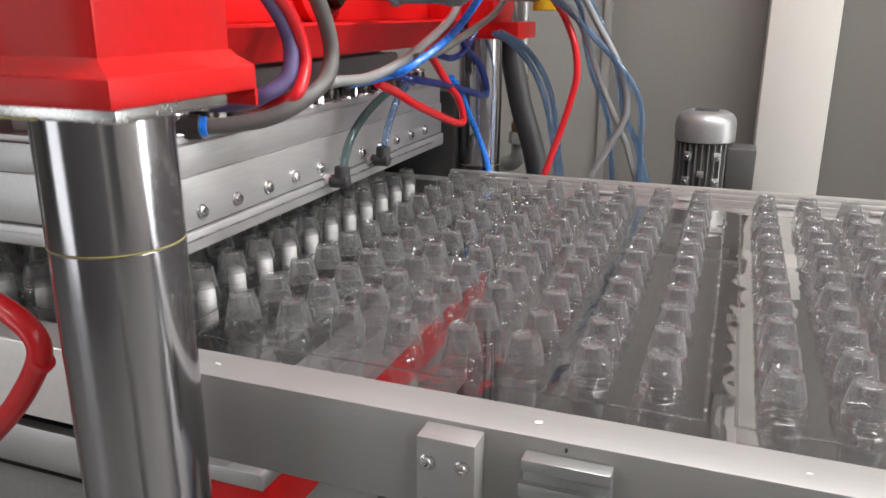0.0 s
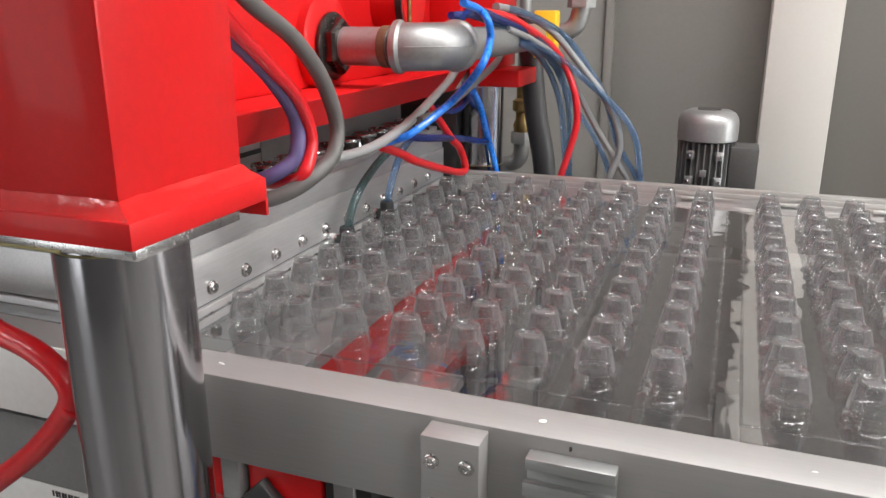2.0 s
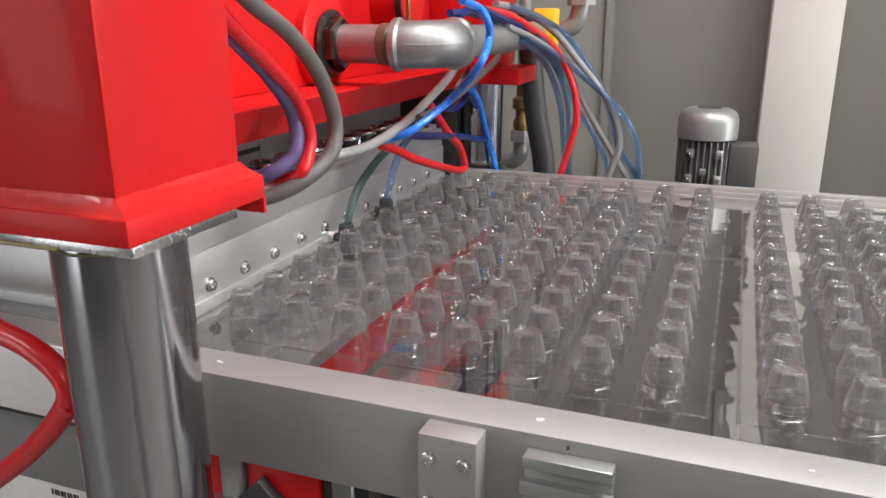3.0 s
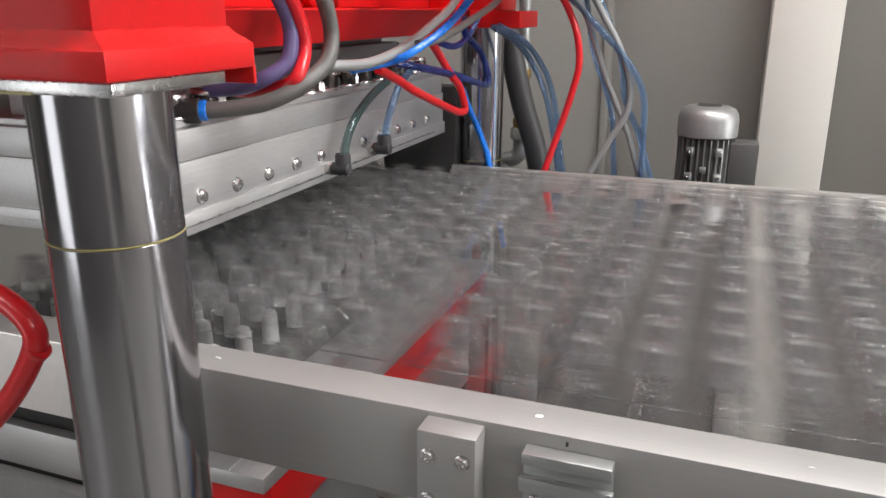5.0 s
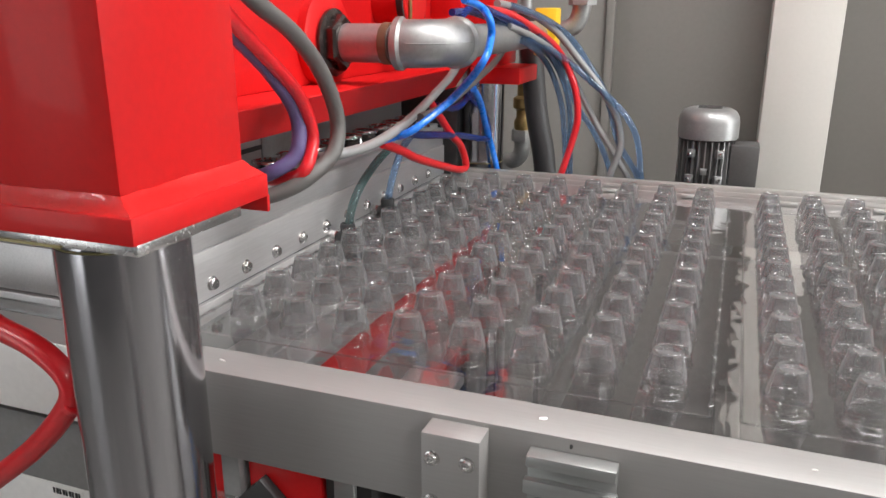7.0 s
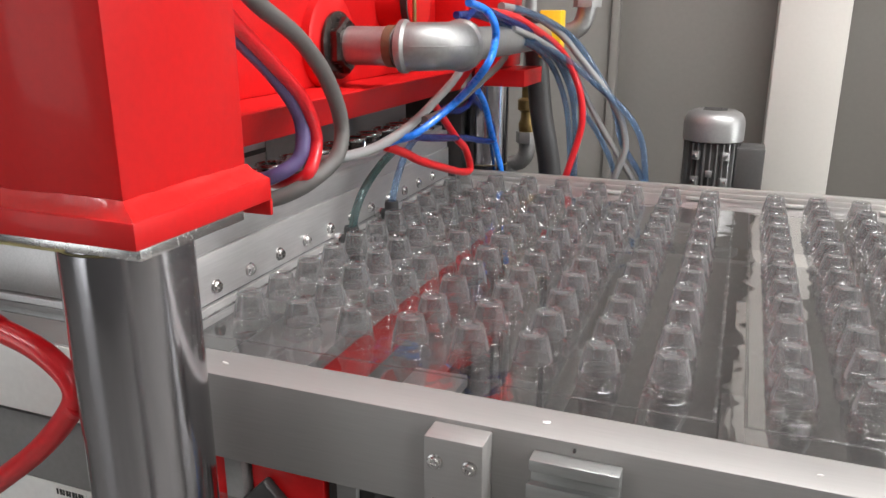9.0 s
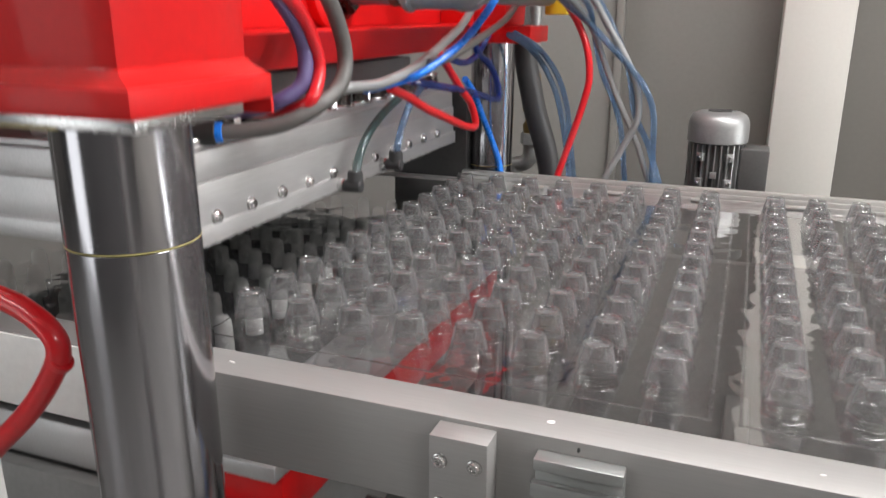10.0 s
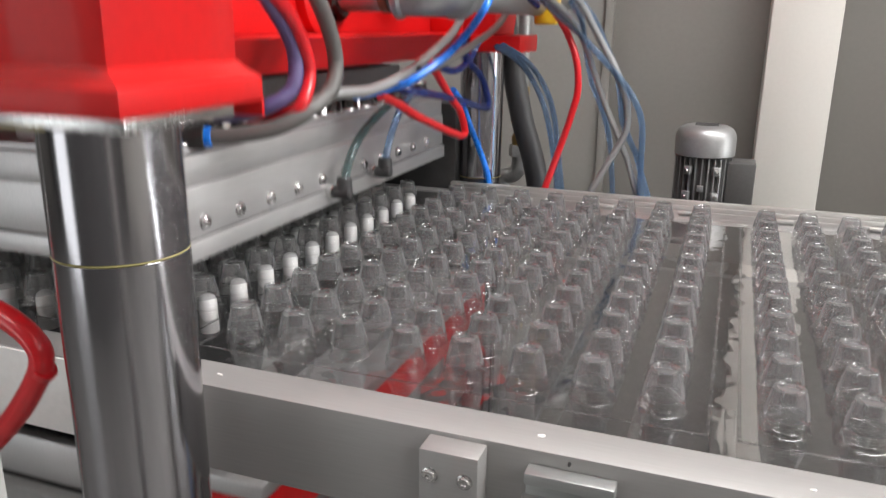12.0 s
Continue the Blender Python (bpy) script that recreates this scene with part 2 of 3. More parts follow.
part("panel", box(-1.95, 4, -2.5, -2.4, 0, CEILING, 0), WALL_S, wall_south)
part("lintel", box(-3.85, -1.95, -2.5, -2.4, 2.3, CEILING, 0), WALL_S, wall_south)
alone("glow_panel", box(-4.1, -1.7, -2.72, -2.70, 0, 2.5, 0), SOUTH_GLOW, "unseen glowing panel added behind a wall opening", "daylight", "structure")
alone("wall_west", box(-6.1, -6, -3.3, 2.15, 0, CEILING, 0), WALL, "plain grey hall wall", "wall", "structure")
# The east opening holds the stronger added panel, lighting from the right.
wall_east = thing("wall_east", (4, 0, 0), "unseen pale hall wall with an opening for an added glow panel", "wall", kind="structure")
part("panel", box(4, 4.1, -3.3, 0.95, 0, CEILING, 0), WHITE, wall_east)
part("panel", box(4, 4.1, 1.85, 2.15, 0, CEILING, 0), WHITE, wall_east)
part("lintel", box(4, 4.1, 0.95, 1.85, 2.2, CEILING, 0), WHITE, wall_east)
alone("glow_panel", box(4.30, 4.32, 0.80, 2.00, 0, 2.4, 0), EAST_GLOW, "unseen glowing panel added behind a wall opening", "daylight", "structure")
alone("ceiling", box(-6.1, 4.1, -3.3, 2.15, CEILING, CEILING + 0.1, 0), CEIL, "plain white hall ceiling", "ceiling", "structure")
column = thing("column", (0.126, 1.95, 0), "off-white painted square steel frame column", "column", kind="structure")
part("shaft", box(0.055, 0.1975, 1.90, 2.045, 0.012, CEILING - 0.01, 0.004), WHITE, column)
part("foot_plate", box(0.02, 0.23, 1.87, 2.045, 0, 0.012, 0.002), WHITE, column)

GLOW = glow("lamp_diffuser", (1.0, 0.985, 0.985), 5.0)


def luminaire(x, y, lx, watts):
    lamp = thing("unseen_ceiling_light", (x, y, CEILING - 0.08), "unseen white two-tube fluorescent ceiling light, switched on", "ceiling light", "hall lights")
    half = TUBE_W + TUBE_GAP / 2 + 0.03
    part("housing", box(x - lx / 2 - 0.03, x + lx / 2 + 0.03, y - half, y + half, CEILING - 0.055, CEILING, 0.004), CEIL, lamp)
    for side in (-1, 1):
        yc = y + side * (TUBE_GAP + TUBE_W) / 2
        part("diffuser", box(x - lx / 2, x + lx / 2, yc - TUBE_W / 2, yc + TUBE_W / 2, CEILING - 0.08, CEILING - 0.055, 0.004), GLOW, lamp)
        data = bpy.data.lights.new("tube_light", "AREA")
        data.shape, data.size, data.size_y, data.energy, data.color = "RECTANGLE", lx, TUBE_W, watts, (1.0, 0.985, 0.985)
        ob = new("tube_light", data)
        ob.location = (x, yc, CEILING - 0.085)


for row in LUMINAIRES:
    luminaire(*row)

# ---- machine bed and rails ----
bed = thing("machine_bed", (-1.0, 0.9, 0), "dark grey welded machine bed under the film", "machine frame")
part("base", box(-2.4, 1.3, 0.30, 1.72, 0, 0.42, 0.01), BED, bed)
part("side_plate", box(-0.30, 1.3, 1.325, 1.346, 0.42, 0.90, 0.003), BED, bed)
part("front_sill", box(-0.30, 1.3, 0.46, 0.49, 0.42, 0.70, 0.003), BED, bed)
part("cross_tie", box(0.02, 0.06, 0.49, 1.33, 0.60, 0.66, 0.004), BED, bed)


rail = thing("front_rail", (-0.5, 0.525, 0), "brushed aluminium chain rail along the film's near edge", "rail")
rail_body = part("rail_body", box(-3.4, 1.3, 0.503, 0.547, 0.9168, 1.0, 0.0014), ANOD, rail)
part("slot_strip", box(-3.4, 1.3, 0.547, 0.556, 0.965, 0.984, 0.001), DARK, rail)
for x in (-2.6, -1.35, 0.55, 1.15):
    part("support_leg", box(x - 0.025, x + 0.025, 0.505, 0.545, 0.42, 0.9168, 0.002), ANOD, rail)
# Added paler strip: its colour brightens the rail's end left of the pillar.
part("pale_end_strip", box(-3.4, -0.500, 0.5000, 0.5029, 0.9195, 0.9985, 0.0008), PALE, rail, "added paler strip on the rail left of the pillar")
block = part("clamp_block", box(-0.197, -0.150, 0.479, 0.503, 0.905, 0.9965, 0.0012), ANOD, rail, "square aluminium clamp block")
for x, z in ((-0.188, 0.976), (-0.160, 0.976), (-0.188, 0.938), (-0.160, 0.938)):
    part("screw", screw_head((x, 0.479, z), "-y", 0.0050, 0.004), STEEL, block)
strip = part("guide_bracket", box(-0.1175, -0.0515, 0.4875, 0.503, 0.979, 0.9885, 0.0012), ZINC, rail, "short stepped aluminium guide bracket")
part("bracket_plate", box(-0.1175, -0.0515, 0.4955, 0.503, 0.905, 0.979, 0.0012), ZINC, strip)
part("bracket_lip", box(-0.1195, -0.0500, 0.4890, 0.4955, 0.955, 0.967, 0.001), ZINC, strip)
for x in (-0.108, -0.058):
    part("screw", screw_head((x, 0.4955, 0.944), "-y", 0.0048, 0.004), STEEL, strip)


def chip(at, s, turn):
    b = bmesh.new()
    bmesh.ops.create_icosphere(b, subdivisions=2, radius=1)
    for v in b.verts:
        v.co *= 1 + 0.35 * noise.noise(v.co * 2.1 + Vector(at) * 30)
    b.transform(Matrix.Translation(at) @ pose(0, 0, 0, 0, 0, turn) @ Matrix.Diagonal((*s, 1)))
    return b


alone("plastic_chip", chip((-0.1135, 0.524, 1.0006), (0.0032, 0.0022, 0.0009), 20), SCRAP, "tiny white plastic chip lying on the rail", "chip", group="chips on the rail")
alone("plastic_chip", chip((-0.407, 0.524, 1.0006), (0.0042, 0.0012, 0.0007), -15), SCRAP, "thin white plastic shaving lying on the rail", "chip", group="chips on the rail")
alone("plastic_chip", chip((0.077, 0.521, 1.0006), (0.0022, 0.0010, 0.0006), 10), ALU, "tiny white plastic chip lying on the rail", "chip", group="chips on the rail")
alone("plastic_chip", chip((-0.087, 0.5022, 0.994), (0.0012, 0.0010, 0.0022), 0), RUBBER, "tiny dark burr on the rail's edge", "chip", group="chips on the rail")

back = thing("back_rail", (-0.5, 1.36, 0), "aluminium chain rail along the film's far edge", "rail")
part("rail_body", box(-3.4, 1.3, 1.3475, 1.375, 0.919, 1.000, 0.0014), ANOD, back)
part("cover_strip", box(-0.49, 1.3, 1.3600, 1.3745, 1.000, 1.0170, 0.0020), ALU, back, "bright rounded aluminium cover strip")
part("guide_strip", box(-0.49, 1.3, 1.3510, 1.3560, 1.000, 1.0105, 0.0014), ALU, back)
part("lower_strip", box(-0.49, 1.3, 1.3435, 1.3473, 0.990, 1.0035, 0.0008), ALU, back)
for k in range(12):
    part("chain_clip", box(-0.36 + 0.145 * k, -0.325 + 0.145 * k, 1.3330, 1.3430, 0.9990, 1.0035, 0.0008), ALU, back, "small bright film clip")
for x in (-2.6, -1.35, 0.55, 1.15):
    part("support_leg", box(x - 0.025, x + 0.025, 1.3480, 1.3745, 0.42, 0.919, 0.002), ANOD, back)

# shaft and bits under the film
alone("cross_shaft", rod(0.011, (-0.150, 0.56, 0.905), (-0.150, 1.26, 0.905)), DARK, "dark steel cross shaft under the film", "shaft")
alone("cross_shaft", rod(0.006, (-0.055, 0.56, 0.945), (-0.055, 0.80, 0.945)), STEEL, "thin bright cross rod under the film", "rod")
alone("blue_tube", tube([(-0.10, 0.60, 0.72), (-0.055, 0.62, 0.80), (-0.03, 0.66, 0.86), (0.0, 0.70, 0.80), (0.02, 0.72, 0.66)], 0.005), H_BLUE, "thin blue air tube looped under the film", "tube")
alone("red_tube", tube([(-0.20, 0.60, 0.66), (-0.155, 0.64, 0.78), (-0.14, 0.70, 0.86), (-0.15, 0.80, 0.80), (-0.17, 0.85, 0.66)], 0.004), H_RED, "thin red air tube looped under the film", "tube")

# ---- guide pillars ----
PX, PY, PR = -0.4035, 0.4205, 0.0470


def pillar(x, y, r, seam):
    p = thing("guide_pillar", (x, y, 0.42), "polished chrome press guide pillar with a fine joint", "pillar", "press guide pillars")
    part("lower_shaft", lathe([(0, 0.42), (r, 0.42), (r, seam - 0.0012), (r - 0.0007, seam - 0.0004)], (x, y, 0), "z", 64), CHROME, p)
    part("joint_ring", lathe([(r - 0.0007, seam - 0.0005), (r + 0.0002, seam - 0.0003), (r + 0.0002, seam + 0.0003), (r - 0.0007, seam + 0.0005)], (x, y, 0), "z", 64), GREASE, p, "line of yellowed grease in the joint")
    part("upper_shaft", lathe([(r - 0.0007, seam + 0.0004), (r, seam + 0.0012), (r, 1.58), (r - 0.004, 1.585), (0, 1.585)], (x, y, 0), "z", 64), CHROME, p)
    return p


pillar(PX, PY, PR, 1.146)
pillar(-0.455, 1.433, 0.041, 1.02)

# ---- upper press: moves down on the film and up ----
press = thing("upper_press", (-0.7, 0.9, 0.985), "red enamelled upper press platen with an aluminium forming tool", "press")
X0 = -1.02
housing = part("corner_housing", box(-0.475, -0.335, 0.351, 0.476, 1.1842, 1.62, 0.003), RED, press)
part("flange", box(-0.50, -0.320, 0.341, 0.484, 1.1665, 1.184, 0.0016), RED, press)
part("flange_lip", box(-0.44, -0.320, 0.4810, 0.4845, 1.155, 1.168, 0.0008), RED, press)
def fillet():
    """The uneven weld between the housing and its flange, along two sides."""
    b = bmesh.new()
    rows, n = [], 200
    for k in range(n + 1):
        s = k / n
        if s < 0.5:
            a, c = (-0.498 + 0.163 * s * 2, 0.3508), (-0.498 + 0.1765 * s * 2, 0.3424)
        else:
            a, c = (-0.3348, 0.351 + 0.125 * (s * 2 - 1)), (-0.3214, 0.3424 + 0.140 * (s * 2 - 1))
        w = 0.0009 * noise.noise(Vector((s * 22, 1.7, 0))) + 0.0003 * noise.noise(Vector((s * 85, 1.7, 3)))
        w2 = 0.0009 * noise.noise(Vector((s * 38, 5.1, 0)))
        rows.append([b.verts.new((a[0], a[1], 1.1945 + w)), b.verts.new((a[0] * 0.66 + c[0] * 0.34, a[1] * 0.66 + c[1] * 0.34, 1.1895 + w2)), b.verts.new((a[0] * 0.25 + c[0] * 0.75, a[1] * 0.25 + c[1] * 0.75, 1.1862 - w)), b.verts.new((c[0], c[1], 1.1838))])
    for p, q in zip(rows, rows[1:]):
        for k in range(3):
            b.faces.new((p[k], q[k], q[k + 1], p[k + 1]))
    bmesh.ops.recalc_face_normals(b, faces=b.faces[:])
    return b


part("weld_bead", fillet(), WELD, press)
part("bearing_plate", box(-0.478, -0.325, 0.349, 0.455, 1.1575, 1.1662, 0.0012), STEEL, press)
part("seal_ring", lathe([(PR + 0.0006, 1.1550), (PR + 0.0025, 1.1550), (PR + 0.0025, 1.1574), (PR + 0.0006, 1.1574)], (PX, PY, 0), "z", 48), STEEL, press)
part("grease_line", box(-0.476, -0.385, 0.3482, 0.3492, 1.1572, 1.1590, 0), GREASE, press, "thin line of yellow grease")
flange = box(X0, -0.452, 0.476, 1.345, 1.166, 1.207, 0.0025)
for v in flange.verts:  # the front edge is cut back towards its underside, to darken its face
    if v.co.x > -0.47 and v.co.z < 1.192:
        v.co.x -= 0.026
part("beam_flange", flange, RED, press)
part("beam_web", box(X0, -0.52, 0.476, 1.345, 1.207, 1.62, 0.003), RED, press)
part("beam_stiffener", box(-0.52, -0.462, 1.325, 1.340, 1.207, 1.62, 0.002), RED, press)
part("far_bracket", box(-0.452, -0.360, 1.345, 1.47, 1.174, 1.203, 0.002), RED, press)
part("far_housing", box(-0.56, -0.41, 1.36, 1.50, 1.203, 1.62, 0.003), RED, press)
boss = part("cylinder_boss", lathe([(0, 0), (0.062, 0), (0.062, 0.012), (0.056, 0.016), (0, 0.016)], (-0.52, 0.93, 1.262), "x", 40), RED, press)
disc = part("flange_drum", lathe([(0, 0), (0.046, 0), (0.046, 0.050), (0.043, 0.053), (0, 0.053)], (-0.52, 1.13, 1.315), "x", 40), RED, press)
part("drum_rim", lathe([(0.0462, 0.040), (0.0485, 0.041), (0.0485, 0.051), (0.0462, 0.052)], (-0.52, 1.13, 1.315), "x", 40), DARK, disc, "dark worn steel rim")
# forming tool
part("top_plate", box(X0, -0.512, 0.584, 1.340, 1.0925, 1.1000, 0.0012), ALU_Y, press)
part("upper_plate", box(X0, -0.5025, 0.580, 1.342, 1.0612, 1.0922, 0.0012), ALU_Y, press)
bolt_plate = part("bolt_plate", box(-0.520, -0.500, 0.580, 1.342, 1.0075, 1.0608, 0.0010), ALU_Y, press)
part("front_plate", box(X0, -0.5205, 0.580, 0.600, 1.0075, 1.0608, 0.0010), ALU_Y, press)
part("far_plate", box(X0, -0.5205, 1.322, 1.342, 1.0075, 1.0608, 0.0010), ALU_Y, press)
part("tool_core", box(X0 + 0.01, -0.5205, 0.6005, 1.3215, 1.040, 1.0608, 0), DARK, press)
part("seam", box(-0.5195, -0.503, 0.582, 1.340, 1.0055, 1.0075, 0), DARK, press)
STRIPS = [part("edge_strip", box(-0.518, -0.497, 0.578, 1.344, 0.9850, 1.0055, 0.0008), ALU_Y, press)]
STRIPS.append(part("front_edge_strip", box(X0, -0.5185, 0.576, 0.598, 0.9850, 1.0055, 0.0008), ALU_Y, press))
for j in range(11):
    part("bolt", screw_head((-0.500, 0.638 + 0.0618 * j, 1.0225), "x", 0.0066, 0.0056), STEEL, bolt_plate)
# row of clamps and couplings on top of the tool
row_rng = random.Random(5)
for j in range(13):
    y, x = 0.640 + 0.054 * j, -0.530
    c = part("coupling", lathe([(0, 0.003), (0.0165, 0.003), (0.0170, 0.005), (0.0170, 0.0195), (0.0120, 0.0200), (0.0115, 0.016), (0, 0.016)], (x, y, 1.1000), "z", 20), BUSH, press)
    part("base_ring", lathe([(0.012, 0), (0.0215, 0), (0.0220, 0.0015), (0.0210, 0.0030), (0.012, 0.0030)], (x, y, 1.1000), "z", 24), STEEL, c)
    part("cap", lathe([(0.0125, 0.0198), (0.0195, 0.0196), (0.0202, 0.0215), (0.0190, 0.0240), (0.0150, 0.0245), (0.0125, 0.0230), (0.0125, 0.0198)], (x, y, 1.1000), "z", 24), STEEL, c)
    part("banjo_bolt", hexnut((x + 0.012 * row_rng.uniform(-0.3, 0.6), y + 0.022, 1.1000), "z", 0.0085, 0.012 + 0.006 * row_rng.random()), STEEL if j % 2 else DARK, press)
part("manifold", box(-0.70, -0.575, 0.60, 0.86, 1.1000, 1.150, 0.003), ALU_Y, press, "milled aluminium manifold bar")
part("manifold_slot", box(-0.5752, -0.5735, 0.602, 0.858, 1.126, 1.132, 0), DARK, press)
part("manifold", box(-0.70, -0.575, 0.861, 1.32, 1.1000, 1.150, 0.003), PAINT_D, press, "dark grey manifold bar")
part("riser_block", box(-0.97, -0.60, 0.66, 1.30, 1.150, 1.168, 0.002), PAINT_D, press)
# air pipe
PZ, PYY, PXX = 1.259, 0.93, -0.350
pipe = part("air_pipe", rod(0.0245, (-0.504, PYY, PZ), (-0.415, PYY, PZ), 32), GALV, press, "galvanised air pipe")
part("hex_bushing", hexnut((-0.500, PYY, PZ), "x", 0.036, 0.018), BUSH, pipe)
part("boss_collar", lathe([(0.030, -0.004), (0.043, -0.002), (0.043, 0.002), (0.036, 0.005), (0.026, 0.005)], (-0.500, PYY, PZ), "x", 32), BUSH, pipe)
part("rusty_thread", rod(0.0262, (-0.428, PYY, PZ), (-0.416, PYY, PZ), 32), RUST, pipe)


def elbow():
    b = bmesh.new()
    rings, R = [], 0.048
    prof = [(0.0, 0.0335), (0.06, 0.0335), (0.09, 0.0300)] + [(0.15 + 0.7 * i / 10, 0.0300) for i in range(11)] + [(0.91, 0.0300), (0.94, 0.0335), (1.0, 0.0335)]
    for s, r in prof:
        a = s * math.pi / 2
        c = Vector((-0.408 + R * math.sin(a) * 1.2, PYY + R * (1 - math.cos(a)) * 1.2, PZ))
        d = Vector((math.cos(a), math.sin(a), 0))
        side = Vector((-d.y, d.x, 0))
        rings.append([b.verts.new(c + r * (math.cos(2 * math.pi * k / 28) * side + math.sin(2 * math.pi * k / 28) * Vector((0, 0, 1)))) for k in range(28)])
    for p, q in zip(rings, rings[1:]):
        for k in range(28):
            b.faces.new((p[k], p[(k + 1) % 28], q[(k + 1) % 28], q[k]))
    b.faces.new(rings[0][::-1])
    b.faces.new(rings[-1])
    bmesh.ops.recalc_face_normals(b, faces=b.faces[:])
    return b


ELBOW = part("elbow", elbow(), GALV, pipe, "cast galvanised pipe elbow")
seam = [(0.15 + 0.07 * i) * math.pi / 2 for i in range(11)]
part("mould_seam", tube([(-0.408 + 0.0576 * math.sin(a) + 0.0298 * math.sin(a), PYY + 0.0576 * (1 - math.cos(a)) - 0.0298 * math.cos(a), PZ + 0.001) for a in seam], 0.0009, 6, 3), GALV, ELBOW)
part("long_pipe", rod(0.0225, (PXX, PYY + 0.055, PZ), (PXX, 1.46, PZ), 28), GALV, pipe)
part("end_elbow", tube([(PXX, 1.455, PZ), (PXX + 0.02, 1.475, PZ + 0.002), (PXX + 0.055, 1.480, PZ + 0.015), (PXX + 0.068, 1.480, PZ + 0.05), (PXX + 0.068, 1.480, PZ + 0.12)], 0.017, 20), GALV, pipe)
part("union_nut", hexnut((PXX + 0.068, 1.480, PZ + 0.050), "z", 0.026, 0.022), GALV, pipe)
part("sensor_box", box(-0.352, -0.312, 1.405, 1.440, 1.222, 1.304, 0.003), YELLOW, press, "yellow safety sensor box")
part("lubricator", rod(0.003, (-0.430, 1.02, 1.285), (-0.430, 1.02, 1.36), 12), BRASS, press)
# air fittings on the tool's face
for y, z in ((0.905, 1.004), (1.035, 1.010)):
    f = part("elbow_fitting", hexnut((-0.4985, y - 0.008, z), "x", 0.0095, 0.010), STEEL, press)
    part("fitting_body", rod(0.0088, (-0.4885, y - 0.008, z), (-0.4640, y - 0.006, z), 16, 0.002), RUBBER, f)
    part("fitting_collar", lathe([(0.0100, -0.012), (0.0105, 0.0), (0.0105, 0.010), (0.0095, 0.014), (0.006, 0.014)], (-0.475, y - 0.004, z + 0.006), "z", 18), RUBBER, f)

# ---- lower press: moves up against the film and down ----
lower = thing("lower_press", (-0.7, 0.9, 0.70), "lower press platen with white plugs on a red beam", "press")
LX = -0.497
part("tool_frame", box(X0, LX, 0.566, 0.580, 0.884, 0.936, 0.0012), ALU_Y, lower)
part("tool_frame", box(X0, LX, 1.306, 1.318, 0.884, 0.936, 0.0012), ALU, lower)
part("tool_frame", box(LX - 0.012, LX, 0.5805, 1.3055, 0.884, 0.936, 0.0012), ALU_Y, lower)
PLUG_PLATE = part("plug_plate", box(X0 + 0.002, LX - 0.0125, 0.5805, 1.3055, 0.900, 0.978, 0.001), DARK, lower)
part("groove", box(X0, LX, 0.570, 1.31, 0.868, 0.884, 0.001), DARK, lower)
part("base_plate", box(LX + 0.0005, -0.400, 0.566, 1.318, 0.925, 0.943, 0.0012), ALU_Y, lower)
part("front_cover", box(X0, -0.532, 0.548, 0.5655, 0.7985, 0.880, 0.001), PAINT_D, lower)
part("edge_ridge", box(-0.446, -0.441, 0.568, 1.316, 0.943, 0.9446, 0.0006), ALU_Y, lower)
part("red_beam", box(-0.4965, -0.4012, 0.580, 1.315, 0.864, 0.9245, 0.002), RED, lower)
part("beam_body", box(X0, -0.43, 0.60, 1.30, 0.70, 0.884, 0.003), PAINT_D, lower)
part("red_front", box(-0.530, -0.447, 0.5665, 0.578, 0.70, 0.8835, 0.0015), RED, lower)
part("red_front", box(-0.420, -0.338, 0.5665, 0.578, 0.70, 0.8835, 0.0015), RED, lower)
part("grey_link", box(-0.445, -0.424, 0.556, 0.574, 0.70, 0.8835, 0.002), PAINT_D, lower)
part("dark_block", box(-0.335, -0.285, 0.570, 0.64, 0.70, 0.8835, 0.002), DARK, lower)
part("grey_bar", box(-0.322, -0.300, 0.562, 0.5695, 0.70, 0.8835, 0.002), ZINC, lower)
part("label_bar", box(X0, -0.532, 0.548, 0.560, 0.745, 0.798, 0.001), PALE, lower)
label = part("paper_label", box(-0.672, -0.627, 0.5470, 0.5479, 0.782, 0.7965, 0), PAPER, lower, "white paper label with an unreadable black line")
for i in range(9):
    part("label_mark", box(-0.669 + 0.0045 * i, -0.6665 + 0.0045 * i + 0.001 * (i % 2), 0.5464, 0.5469, 0.786, 0.793, 0), INK, label)
stop = part("stop_bracket", box(-0.284, -0.228, 0.585, 0.672, 0.9395, 0.952, 0.002), ALU, lower, "small bright aluminium bracket")
part("stop_web", box(-0.264, -0.252, 0.60, 0.655, 0.70, 0.939, 0.001), ALU, stop)
part("toggle_pin", rod(0.013, (-0.462, 0.552, 0.822), (-0.420, 0.552, 0.822), 6, 0.002), STEEL, lower)
wedge = box(-0.030, 0.030, 0.553, 0.566, -0.020, 0.020, 0.002)
wedge.transform(Matrix.Translation((-0.392, 0, 0.826)) @ pose(0, 0, 0, 0, 45, 0))
part("toggle_link", wedge, DARK, lower)

CX, CY, PITCH, SHOT = -0.437, 0.609, 0.058, 0.500
plug_mesh = to_mesh("plug", lathe([(0.0108, -0.002), (0.0106, 0.016), (0.0102, 0.030), (0.0100, 0.038), (0.0094, 0.0425), (0.0078, 0.0462), (0.0048, 0.0481), (0, 0.0486)], (0, 0, 0), "z", 18), PLUG)
for i in range(8):
    for j in range(12):
        ob = new("plug", plug_mesh)
        ob.parent = PLUG_PLATE
        ob.location = Vector((CX - 0.089 - i * PITCH, CY + j * PITCH, 0.973)) - ORIGIN[lower.name]

# ---- formed film: eight shots of eight by twelve cups ----


